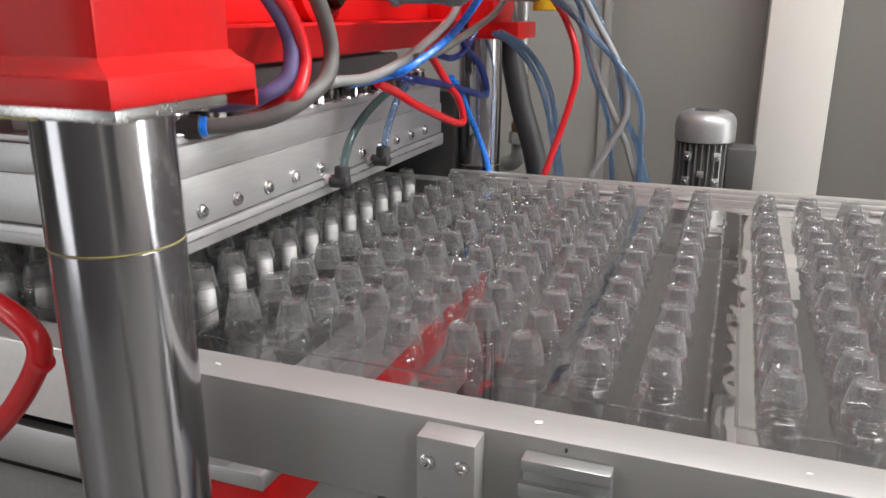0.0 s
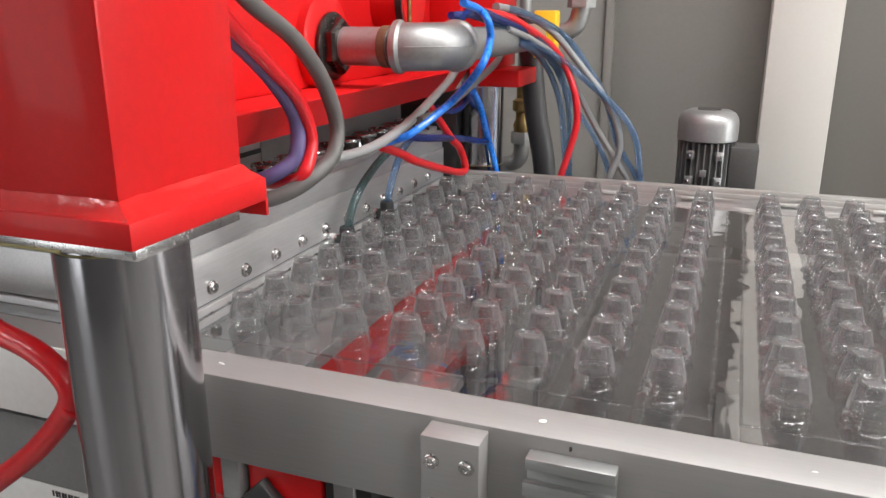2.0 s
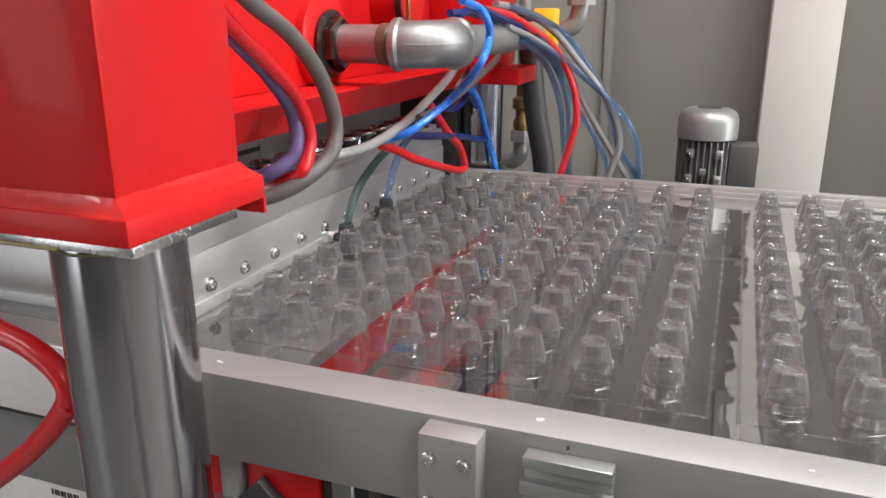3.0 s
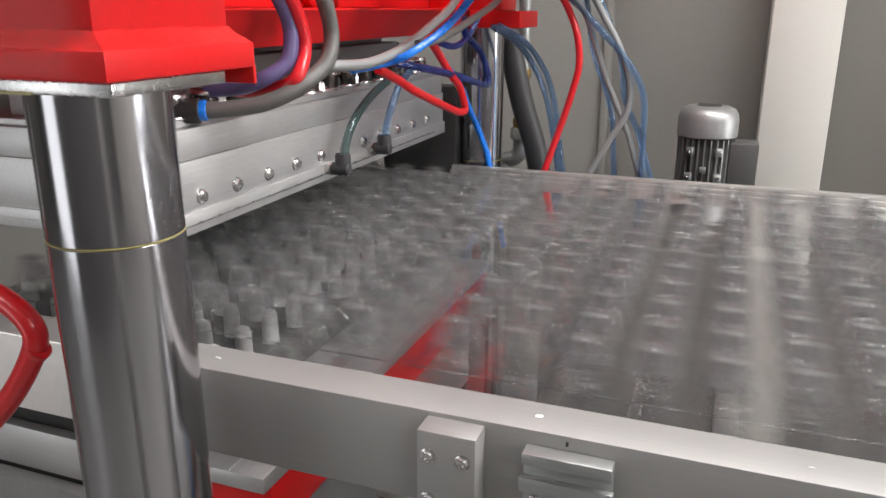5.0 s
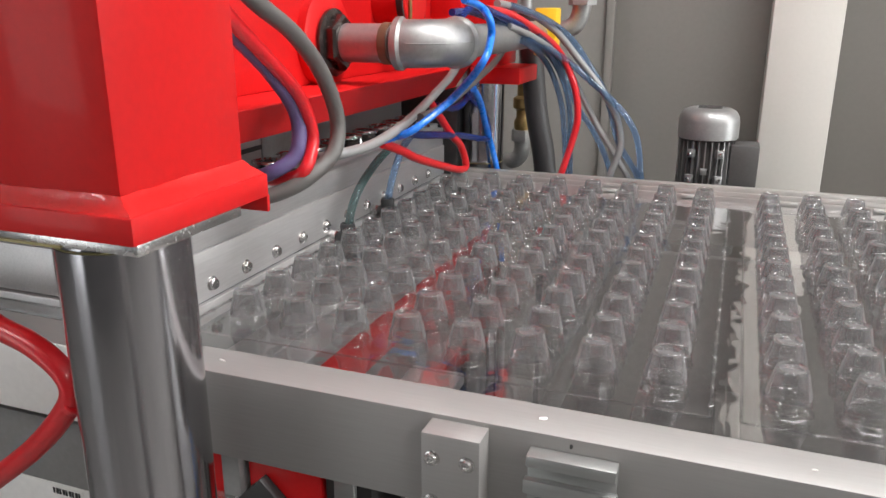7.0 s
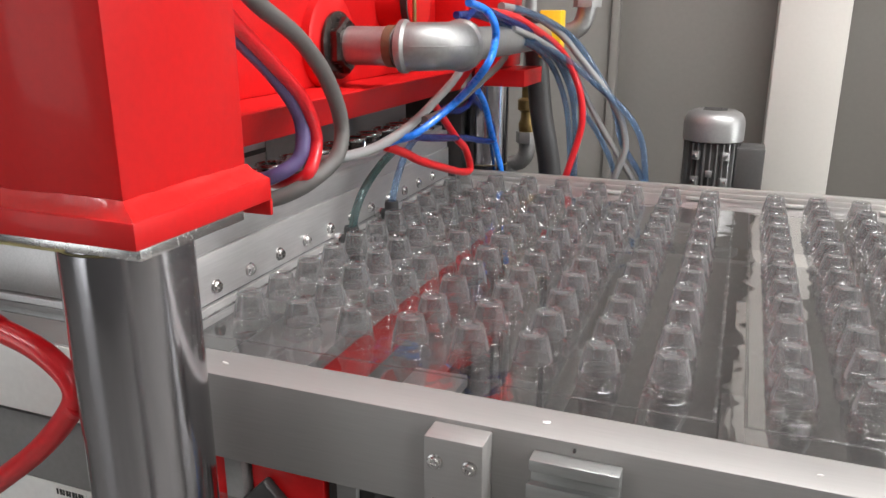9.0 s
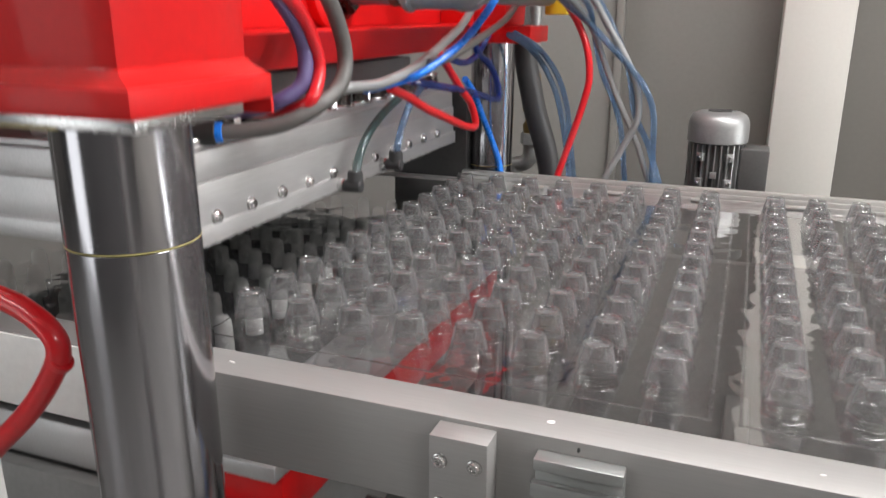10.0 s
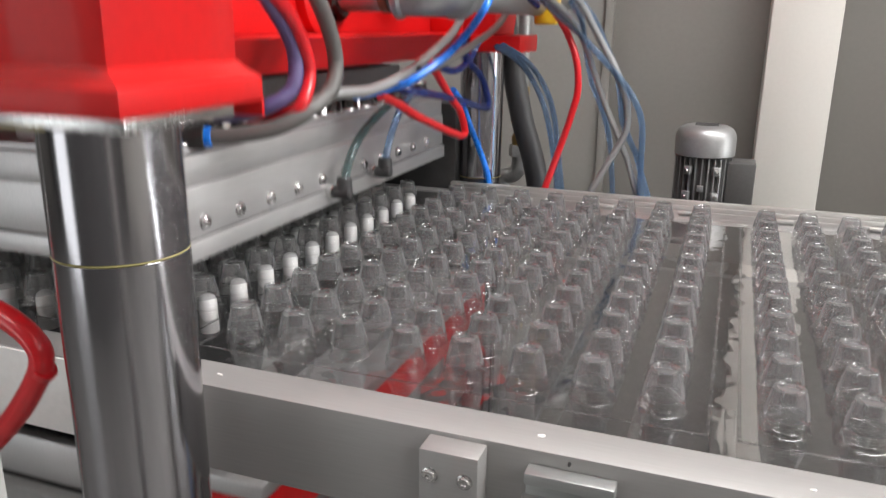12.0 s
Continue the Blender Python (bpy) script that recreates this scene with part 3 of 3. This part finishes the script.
def cup_mesh():
    """An upturned cup: frosted above, clear below, a recessed top, fluting and two rings near its rim."""
    top = [(0, 0.0335), (0.0060, 0.0336), (0.0078, 0.0340), (0.0092, 0.0349), (0.0101, 0.0360), (0.0107, 0.0369), (0.0112, 0.0373), (0.0117, 0.0372), (0.0121, 0.0367)]
    side = [(0.01235, 0.0358), (0.01255, 0.0348), (0.0128, 0.0336), (0.0154, 0.0221), (0.0156, 0.0205), (0.0168, 0.0133), (0.0170, 0.0123)]
    rings = [(0.0176, 0.0118), (0.0182, 0.0110), (0.0180, 0.0102), (0.0172, 0.0093), (0.0174, 0.0085), (0.0182, 0.0080), (0.0185, 0.0072), (0.0182, 0.0064), (0.0174, 0.0056), (0.0176, 0.0049), (0.0183, 0.0043), (0.0185, 0.0035), (0.0178, 0.0021), (0.0187, 0.0008), (0.0204, 0.0000)]

    def flute(i, k):
        depth = 0.026 if 13 <= i <= 14 else 0.018 if i == 10 else 0
        return 1 + (depth if k % 2 else -depth)

    me = to_mesh("cup", lathe(top + side + rings, (0, 0, 0), "z", 72, flute=flute), CUP, 75)
    me.materials.append(CUP_CLEAR)
    for f in me.polygons:
        f.material_index = int(f.center.z < 0.0127 or f.center.z > 0.0352)
    return me


CUP_MESH = cup_mesh()


def film_mesh(seed):
    b = bmesh.new()
    nx, ny = 44, 56
    grid = []
    for i in range(nx + 1):
        grid.append([])
        for j in range(ny + 1):
            u, v = i / nx, j / ny
            ease = math.sin(math.pi * u) ** 0.5 * min(1, 8 * v, 8 * (1 - v))
            z = 0.0009 * noise.noise(Vector((u * 9 + seed * 5.3, v * 13, seed))) * ease
            grid[-1].append(b.verts.new((u * SHOT, 0.550 + v * 0.788, z)))
    for i in range(nx):
        for j in range(ny):
            b.faces.new((grid[i][j], grid[i + 1][j], grid[i + 1][j + 1], grid[i][j + 1]))
    return to_mesh("film", b, FILM, 60)


SHOTS = []
FILM_MESHES = [film_mesh(s) for s in range(3)]


def border_mesh():
    """The embossed ridge that the tool's edge leaves in the film round a shot."""
    b = None
    for x0, x1, y0, y1 in ((0.010, 0.490, 0.574, 0.577), (0.010, 0.490, 1.279, 1.282), (0.010, 0.013, 0.577, 1.279), (0.487, 0.490, 0.577, 1.279)):
        b = box(x0, x1, y0, y1, -0.0004, 0.0005, 0.0003, b)
    for k in range(22):
        b = lathe([(0.0030, -0.0004), (0.0026, 0.0010), (0.0015, 0.0014), (0, 0.0015)], (0.4885, 0.596 + 0.0315 * k, 0), "z", 10, b)
    return to_mesh("formed_border", b, CUP_CLEAR, 60)


BORDER_MESH = border_mesh()
BLOCKS = []
for s in range(8):
    sheet = thing("cup_sheet", (CX - 0.045 + SHOT * (1 - s), 0, 0.9982), "clear plastic film formed into rows of frosted cups, between the rails", "plastic sheet", "shots of the film")
    f = new("film", FILM_MESHES[s % 3])
    f.parent = sheet
    block = new("formed_border", BORDER_MESH)
    block.parent = sheet
    for i in range(8):
        for j in range(12):
            c = new("cup", CUP_MESH)
            c.parent = block
            c.location = (0.045 + i * PITCH, CY + j * PITCH, 0.0004)
    SHOTS.append(sheet)
    BLOCKS.append(block)

# ---- hoses on the press: they ride with it ----
RIDING, SWINGING = [], []


def hose(name, pts, r, mat, label):
    ob = alone(name, tube(pts, r), mat, label, "hose", group="press hoses")
    RIDING.append(ob)
    return ob


def plane_x(x, yz):
    """Points y, z laid on the plane at x along the sight lines from plane -0.40."""
    k = x / -0.40
    return [(x, y * k, 1.30 + (z - 1.30) * k) for y, z in yz]


thick = hose("grey_hose", plane_x(-0.400, [(0.56, 1.335), (0.601, 1.308), (0.664, 1.278), (0.715, 1.237), (0.744, 1.188), (0.732, 1.153)]) + [(-0.415, 0.700, 1.130), (-0.440, 0.680, 1.116), (-0.470, 0.665, 1.110), (-0.500, 0.650, 1.108)], 0.0085, H_GREY, "thick dark grey air hose looping from the press")
part("blue_collar", rod(0.0105, (-0.494, 0.653, 1.1082), (-0.502, 0.649, 1.1080), 18), H_BLUE, thick, "blue push-fit collar")
part("end_fitting", rod(0.0125, (-0.500, 0.650, 1.1080), (-0.522, 0.640, 1.1080), 18), DARK, thick, "black push-fit end fitting")
hose("red_hose", plane_x(-0.415, [(0.53, 1.32), (0.57, 1.289), (0.622, 1.254), (0.668, 1.219), (0.690, 1.177), (0.672, 1.146)]) + [(-0.440, 0.700, 1.128), (-0.480, 0.715, 1.122), (-0.520, 0.720, 1.122)], 0.0070, H_RED, "glossy red air hose looping from the press")
hose("purple_hose", plane_x(-0.425, [(0.53, 1.31), (0.569, 1.280), (0.621, 1.244), (0.661, 1.203), (0.657, 1.165)]) + [(-0.445, 0.680, 1.138), (-0.480, 0.690, 1.128), (-0.520, 0.690, 1.124)], 0.0080, H_PURPLE, "dark purple air hose looping from the press")
hose("light_grey_hose", [(-0.54, 0.86, 1.118), (-0.50, 0.80, 1.122), (-0.45, 0.78, 1.135)] + plane_x(-0.405, [(0.745, 1.149), (0.831, 1.147), (0.934, 1.160), (1.037, 1.187), (1.107, 1.209), (1.15, 1.235), (1.17, 1.27)]), 0.0062, H_LIGHT, "light grey air tube bowed across the tool")
hose("blue_hose", plane_x(-0.425, [(0.79, 1.147), (0.84, 1.1475)]) + plane_x(-0.411, [(0.89, 1.1465)]) + plane_x(-0.385, [(0.955, 1.147)]) + plane_x(-0.35, [(1.105, 1.172)]) + plane_x(-0.300, [(1.252, 1.215), (1.300, 1.255), (1.290, 1.285)]) + plane_x(-0.315, [(1.24, 1.305), (1.16, 1.315)]), 0.0050, H_BLUE, "bright blue air hose bowed across the tool")
hose("green_tube", [(-0.475, 0.901, 1.016), (-0.474, 0.915, 1.045), (-0.472, 0.940, 1.070), (-0.470, 0.984, 1.092), (-0.468, 1.033, 1.108)], 0.0058, H_GREEN, "translucent grey-green air tube from a tool fitting")
hose("light_blue_tube", [(-0.475, 1.031, 1.022), (-0.474, 1.040, 1.045), (-0.472, 1.053, 1.069), (-0.470, 1.079, 1.098), (-0.467, 1.11, 1.115)], 0.0055, H_SKY, "translucent light blue air tube from a tool fitting")
hose("red_tube", [(-0.430, 0.92, 1.132), (-0.424, 0.97, 1.115), (-0.42, 1.021, 1.095), (-0.42, 1.166, 1.054), (-0.42, 1.222, 1.043), (-0.42, 1.232, 1.052), (-0.42, 1.205, 1.085), (-0.42, 1.165, 1.107), (-0.425, 1.126, 1.139), (-0.43, 1.09, 1.17)], 0.0062, H_RED, "sharply kinked red air tube")
hose("navy_tube", [(-0.44, 1.0, 1.135), (-0.42, 1.043, 1.126), (-0.42, 1.192, 1.104), (-0.42, 1.33, 1.078), (-0.42, 1.362, 1.080), (-0.42, 1.350, 1.105), (-0.42, 1.311, 1.136), (-0.42, 1.233, 1.167), (-0.41, 1.2, 1.19)], 0.0058, H_NAVY, "translucent dark blue air tube in a loop")
hose("grey_tube", plane_x(-0.395, [(0.98, 1.160), (1.05, 1.163), (1.13, 1.175), (1.22, 1.192), (1.33, 1.215), (1.42, 1.25)]), 0.0058, H_GREY, "dark grey air tube under the pipe")
hose("navy_tube", [(-0.43, 1.12, 1.16), (-0.42, 1.18, 1.150), (-0.42, 1.25, 1.165), (-0.41, 1.28, 1.20)], 0.0050, H_NAVY, "translucent dark blue air tube in a loop")


def swinging(name, line, r, mat, label, hold=-1):
    """A hose whose lower end stays put while its upper end follows the press."""
    end = line[hold]
    slope = (line[-1][0] - line[-2][0]) / (line[-1][2] - line[-2][2])
    drop = (line[-1][0] - 0.16 * max(-0.5, min(0.5, slope)), line[-1][1], line[-1][2] - 0.16)
    ob = alone(name, tube([*line, drop], r), mat, label, "hose", group="hanging hoses", at=end)
    SWINGING.append((ob, end, abs(line[0][0] - end[0])))


swinging("red_hose", [(-0.349, 1.080, 1.302), (-0.336, 1.180, 1.294), (-0.319, 1.270, 1.271), (-0.305, 1.360, 1.242), (-0.287, 1.390, 1.207), (-0.269, 1.390, 1.163), (-0.263, 1.390, 1.114), (-0.271, 1.390, 1.072), (-0.286, 1.390, 1.019), (-0.292, 1.390, 1.000)], 0.0062, H_RED, "red air hose hanging behind the film")
swinging("grey_hose", [(-0.346, 1.150, 1.309), (-0.335, 1.240, 1.302), (-0.320, 1.310, 1.286), (-0.300, 1.370, 1.260), (-0.272, 1.395, 1.222), (-0.234, 1.395, 1.179), (-0.207, 1.395, 1.141), (-0.191, 1.395, 1.107), (-0.185, 1.395, 1.067), (-0.197, 1.395, 1.025), (-0.203, 1.395, 1.006)], 0.0060, H_LIGHT, "light grey air hose hanging behind the film")
swinging("grey_hose", [(-0.333, 1.170, 1.277), (-0.318, 1.270, 1.257), (-0.302, 1.370, 1.227), (-0.281, 1.400, 1.192), (-0.259, 1.400, 1.153), (-0.230, 1.400, 1.104), (-0.197, 1.400, 1.055), (-0.175, 1.400, 1.022), (-0.167, 1.400, 1.008)], 0.0052, H_LIGHT, "light grey air hose hanging behind the film")
swinging("blue_tube", [(-0.359, 1.060, 1.299), (-0.348, 1.130, 1.288), (-0.329, 1.220, 1.267), (-0.313, 1.310, 1.243), (-0.289, 1.385, 1.217), (-0.248, 1.390, 1.184), (-0.207, 1.390, 1.151), (-0.175, 1.390, 1.118), (-0.155, 1.390, 1.079), (-0.146, 1.390, 1.024), (-0.144, 1.390, 1.011)], 0.0056, H_SKY, "translucent blue air tube hanging behind the film")
swinging("blue_tube", [(-0.335, 1.190, 1.306), (-0.317, 1.280, 1.292), (-0.299, 1.370, 1.270), (-0.274, 1.400, 1.241), (-0.246, 1.400, 1.202), (-0.221, 1.400, 1.164), (-0.204, 1.400, 1.120), (-0.191, 1.400, 1.076), (-0.162, 1.400, 1.032), (-0.149, 1.400, 1.009)], 0.0054, H_SKY, "translucent blue air tube hanging behind the film")
swinging("blue_tube", [(-0.324, 1.220, 1.255), (-0.320, 1.300, 1.236), (-0.318, 1.380, 1.207), (-0.308, 1.410, 1.170), (-0.296, 1.410, 1.130), (-0.289, 1.410, 1.079), (-0.284, 1.410, 1.016), (-0.284, 1.410, 0.996)], 0.0052, H_SKY, "translucent blue air tube hanging behind the film")
swinging("blue_tube", [(-0.320, 1.240, 1.257), (-0.313, 1.330, 1.235), (-0.305, 1.390, 1.206), (-0.293, 1.420, 1.165), (-0.283, 1.420, 1.119), (-0.280, 1.420, 1.067), (-0.278, 1.420, 1.014), (-0.277, 1.420, 0.995)], 0.0052, H_SKY, "translucent blue air tube hanging behind the film")
swinging("blue_tube", [(-0.316, 1.280, 1.262), (-0.307, 1.370, 1.232), (-0.296, 1.425, 1.179), (-0.270, 1.425, 1.129), (-0.241, 1.425, 1.090), (-0.218, 1.425, 1.049), (-0.206, 1.425, 1.019), (-0.200, 1.425, 1.000)], 0.0050, H_SKY, "translucent blue air tube hanging behind the film")
hose("navy_tube", [(-0.362, 1.000, 1.297), (-0.354, 1.070, 1.298), (-0.345, 1.150, 1.290), (-0.333, 1.220, 1.274), (-0.321, 1.300, 1.251)], 0.0052, H_NAVY, "translucent dark blue air tube over the pipe")
hose("navy_tube", [(-0.358, 1.020, 1.291), (-0.349, 1.050, 1.305), (-0.343, 1.080, 1.302), (-0.333, 1.170, 1.286), (-0.325, 1.260, 1.272)], 0.0052, H_NAVY, "translucent dark blue air tube over the pipe")
swinging("blue_tube", [(-0.397, 1.200, 1.180), (-0.401, 1.250, 1.153), (-0.408, 1.300, 1.113), (-0.419, 1.370, 1.067), (-0.412, 1.390, 1.016), (-0.410, 1.390, 0.991)], 0.0056, H_BLUE, "blue air tube hanging behind the film")
swinging("black_hose", [(-0.385, 1.50, 1.30), (-0.378, 1.50, 1.219), (-0.365, 1.50, 1.11), (-0.342, 1.50, 0.98), (-0.33, 1.50, 0.70), (-0.33, 1.50, 0.46)], 0.0225, H_BLACK, "thick black rubber hose behind the press", 3)

left_pts = [(-0.52, 1.12), (-0.44, 1.11), (-0.427, 1.105), (-0.400, 1.097), (-0.379, 1.083), (-0.374, 1.068), (-0.388, 1.047), (-0.415, 1.020), (-0.453, 0.990), (-0.50, 0.955), (-0.60, 0.88)]
LEFT_HOSE = alone("red_hose", tube([(x * 1.21, 0.40 + 0.3 * max(0, -0.46 - x), 1.30 + (z - 1.30) * 1.21) for x, z in left_pts], 0.0092, 16), H_RED, "thick glossy red air hose beside the guide pillar", "hose", group="press hoses")

part("tie_ring", rod(0.0096, (-0.4500, 0.400, 1.0130), (-0.4560, 0.400, 1.0085), 18, 0.001), H_RED, LEFT_HOSE, "dark red ring on the hose")

# ---- behind the rail ----


def electric_motor(x, y, top):
    m = thing("electric_motor", (x, y, 0), "upright grey finned electric motor on a column stand", "motor")
    part("stand", lathe([(0, 0), (0.10, 0), (0.10, 0.012), (0.035, 0.02), (0.035, top - 0.30), (0.07, top - 0.29), (0.07, top - 0.27), (0, top - 0.27)], (x, y, 0), "z", 28), MOTOR_D, m)
    # Core's colour is darker than the fins, deepening the gaps between them.
    body = part("body", lathe([(0, top - 0.27), (0.046, top - 0.27), (0.046, top - 0.055), (0, top - 0.055)], (x, y, 0), "z", 32), MOTOR_D, m)
    part("fan_cowl", lathe([(0.0555, top - 0.060), (0.0575, top - 0.058), (0.0575, top - 0.026), (0.0555, top - 0.016), (0.050, top - 0.007), (0.040, top - 0.002), (0.030, top), (0.028, top - 0.002), (0, top - 0.002)], (x, y, 0), "z", 40), MOTOR, m)
    for k in range(9):
        part("vent_rib", box(x - 0.022, x + 0.022, y - 0.0235 + 0.0053 * k, y - 0.0210 + 0.0053 * k, top - 0.002, top + 0.0006, 0), MOTOR_D, m)
    for k in range(28):
        a = 2 * math.pi * k / 28
        b = box(0.044, 0.0545, -0.0011, 0.0011, top - 0.262, top - 0.062, 0)
        b.transform(Matrix.Translation((x, y, 0)) @ pose(0, 0, 0, 0, 0, math.degrees(a)))
        part("fin", b, MOTOR, body)
    for ang in (-62, -118):
        for z in (top - 0.085, top - 0.135, top - 0.185):
            b = box(0.050, 0.0605, -0.007, 0.007, z - 0.008, z + 0.008, 0.001)
            b.transform(Matrix.Translation((x, y, 0)) @ pose(0, 0, 0, 0, 0, ang))
            lug = part("lug", b, MOTOR, m)
            a = radians(ang)
            s = lathe([(0, 0), (0.0038, 0), (0.0038, 0.002), (0.003, 0.0035), (0, 0.0035)], (0.0605, 0, z), "x", 10)
            s.transform(Matrix.Translation((x, y, 0)) @ pose(0, 0, 0, 0, 0, ang))
            part("lug_bolt", s, STEEL, lug)
    part("cable_gland", box(x - 0.006, x + 0.006, y - 0.061, y - 0.052, top - 0.125, top - 0.113, 0.001), MOTOR, m)
    part("terminal_box", box(x + 0.045, x + 0.098, y - 0.035, y + 0.035, top - 0.20, top - 0.068, 0.004), MOTOR_D, m, "dark terminal box")


electric_motor(-0.046, 1.62, 1.120)

valve = thing("drain_valve", (-0.420, 1.6, 0.42), "brass and steel pipe fittings on an upright pipe", "pipe fitting")
part("standpipe", rod(0.012, (-0.458, 1.6, 0.42), (-0.458, 1.6, 0.965)), GALV, valve)
part("bend", tube([(-0.458, 1.6, 0.955), (-0.454, 1.6, 0.985), (-0.433, 1.6, 0.993), (-0.420, 1.6, 1.01), (-0.419, 1.6, 1.04)], 0.017, 18), GALV, valve)
part("union_nut", hexnut((-0.419, 1.6, 1.035), "z", 0.024, 0.024), GALV, valve)
part("brass_body", lathe([(0, 1.058), (0.017, 1.058), (0.019, 1.075), (0.014, 1.085), (0.014, 1.10), (0.021, 1.105), (0.021, 1.125), (0.013, 1.13), (0.013, 1.16), (0.016, 1.165), (0.016, 1.18), (0, 1.18)], (-0.419, 1.6, 0), "z", 18), BRASS, valve, "brass valve body")
part("upper_pipe", rod(0.012, (-0.419, 1.6, 1.18), (-0.419, 1.6, 2.2)), GALV, valve)
cable = thing("dark_upright", (-0.505, 1.45, 0.42), "dark steel upright beside the far pillar", "upright")
part("post", box(-0.64, -0.488, 1.38, 1.44, 0.42, 1.16, 0.003), DARK, cable)

# ---- near the camera ----
post = thing("guard_door_post", (-0.099, 0.02, 0), "pale grey upright of an open guard door", "door post")
part("profile", box(-0.137, -0.0574, 0.001, 0.0416, 0.01, 2.1, 0.004), POST, post)
part("foot", box(-0.150, -0.050, -0.01, 0.052, 0, 0.01, 0.001), POST, post)

# ---- what moves ----
CYCLE = 2.4
LIFT = [(0.0, 0.083), (0.1, 0.0925), (0.2, 0.093), (0.3, 0.0905), (0.4, 0.077), (0.5, 0.0245), (0.6, 0.001), (0.7, 0.0), (1.4, 0.0), (2.2, 0.001), (2.3, 0.029)]
PLUGS = [(0.0, 0.008), (0.1, 0.085), (0.2, 0.088), (0.3, 0.072), (0.4, 0.047), (0.5, 0.029), (0.6, 0.001), (0.7, 0.0), (1.4, 0.0), (2.2, 0.0), (2.3, 0.001)]
STRIP = [(0.0, 0.0), (0.1, 0.0005), (0.2, 0.003), (0.3, 0.004), (0.4, 0.0105), (0.5, 0.0105), (0.6, 0.004), (0.7, 0.0), (1.4, 0.0), (2.2, 0.0), (2.3, 0.0)]
FEED = [(0.0, 0.0), (0.1, 0.036), (0.2, 0.225), (0.3, 0.425), (0.4, 0.494), (0.5, 0.500), (0.6, 0.500), (0.7, 0.500), (1.4, 0.500), (2.2, 0.500), (2.3, 0.500)]


def cycles(table):
    """Seconds and value over the whole clip, cycle by cycle."""
    out = []
    for n in range(6):
        for ph, v in table:
            t = n * CYCLE + ph
            if t <= 12.0001:
                out.append((n, round(t, 3), v))
    return out


def motions():
    lift = [(t, v) for _, t, v in cycles(LIFT)]
    for ob in [press, *RIDING]:
        x, y, z = ob.location
        walk(ob, [(t, pose(x, y, z + v)) for t, v in lift])
    x, y, z = lower.location
    walk(lower, [(t, pose(x, y, z - v)) for t, v in lift])
    # the sprung edge strips of the tool slide up before it closes
    for ob in STRIPS:
        walk(ob, [(t, pose(0, 0, p)) for _, t, p in cycles(STRIP)])
    # the plugs stay up in the cups a moment longer than the platen
    walk(PLUG_PLATE, [(t, pose(0, 0, v - p)) for (t, v), (_, _, p) in zip(lift, cycles(PLUGS))])
    for ob in SHOTS:
        x, y, z = ob.location
        walk(ob, [(t, pose(x + SHOT * n + v, y, z)) for n, t, v in cycles(FEED)])
    # a shot's cups leave the upper tool only when it has closed on the flat film
    for k, ob in enumerate(BLOCKS):
        rows = []
        for (n, t, feed), (_, v) in zip(cycles(FEED), lift):
            inside = t < CYCLE * (k - 3) + 0.65
            rows.append((t, pose(SHOT * (k - 2 - n) - feed if inside else 0, 0, v if inside else 0)))
        walk(ob, rows)
    for ob, end, arm in SWINGING:
        if arm < 0.05:
            walk(ob, [(t, pose(end[0] - 0.15 * v, end[1], end[2] + 0.25 * v, 0, -75 * v, 0)) for t, v in lift])
        else:
            rise = 1.0 if end[0] < -0.22 else 0.72
            walk(ob, [(t, pose(end[0], end[1], end[2] + rise * v, 0, math.degrees(v / arm) * (1 - rise), 0)) for t, v in lift])
    x, y, z = LEFT_HOSE.location
    walk(LEFT_HOSE, [(t, pose(x, y, z + 0.30 * v, 0, -60 * v, 0)) for t, v in lift])


motions()
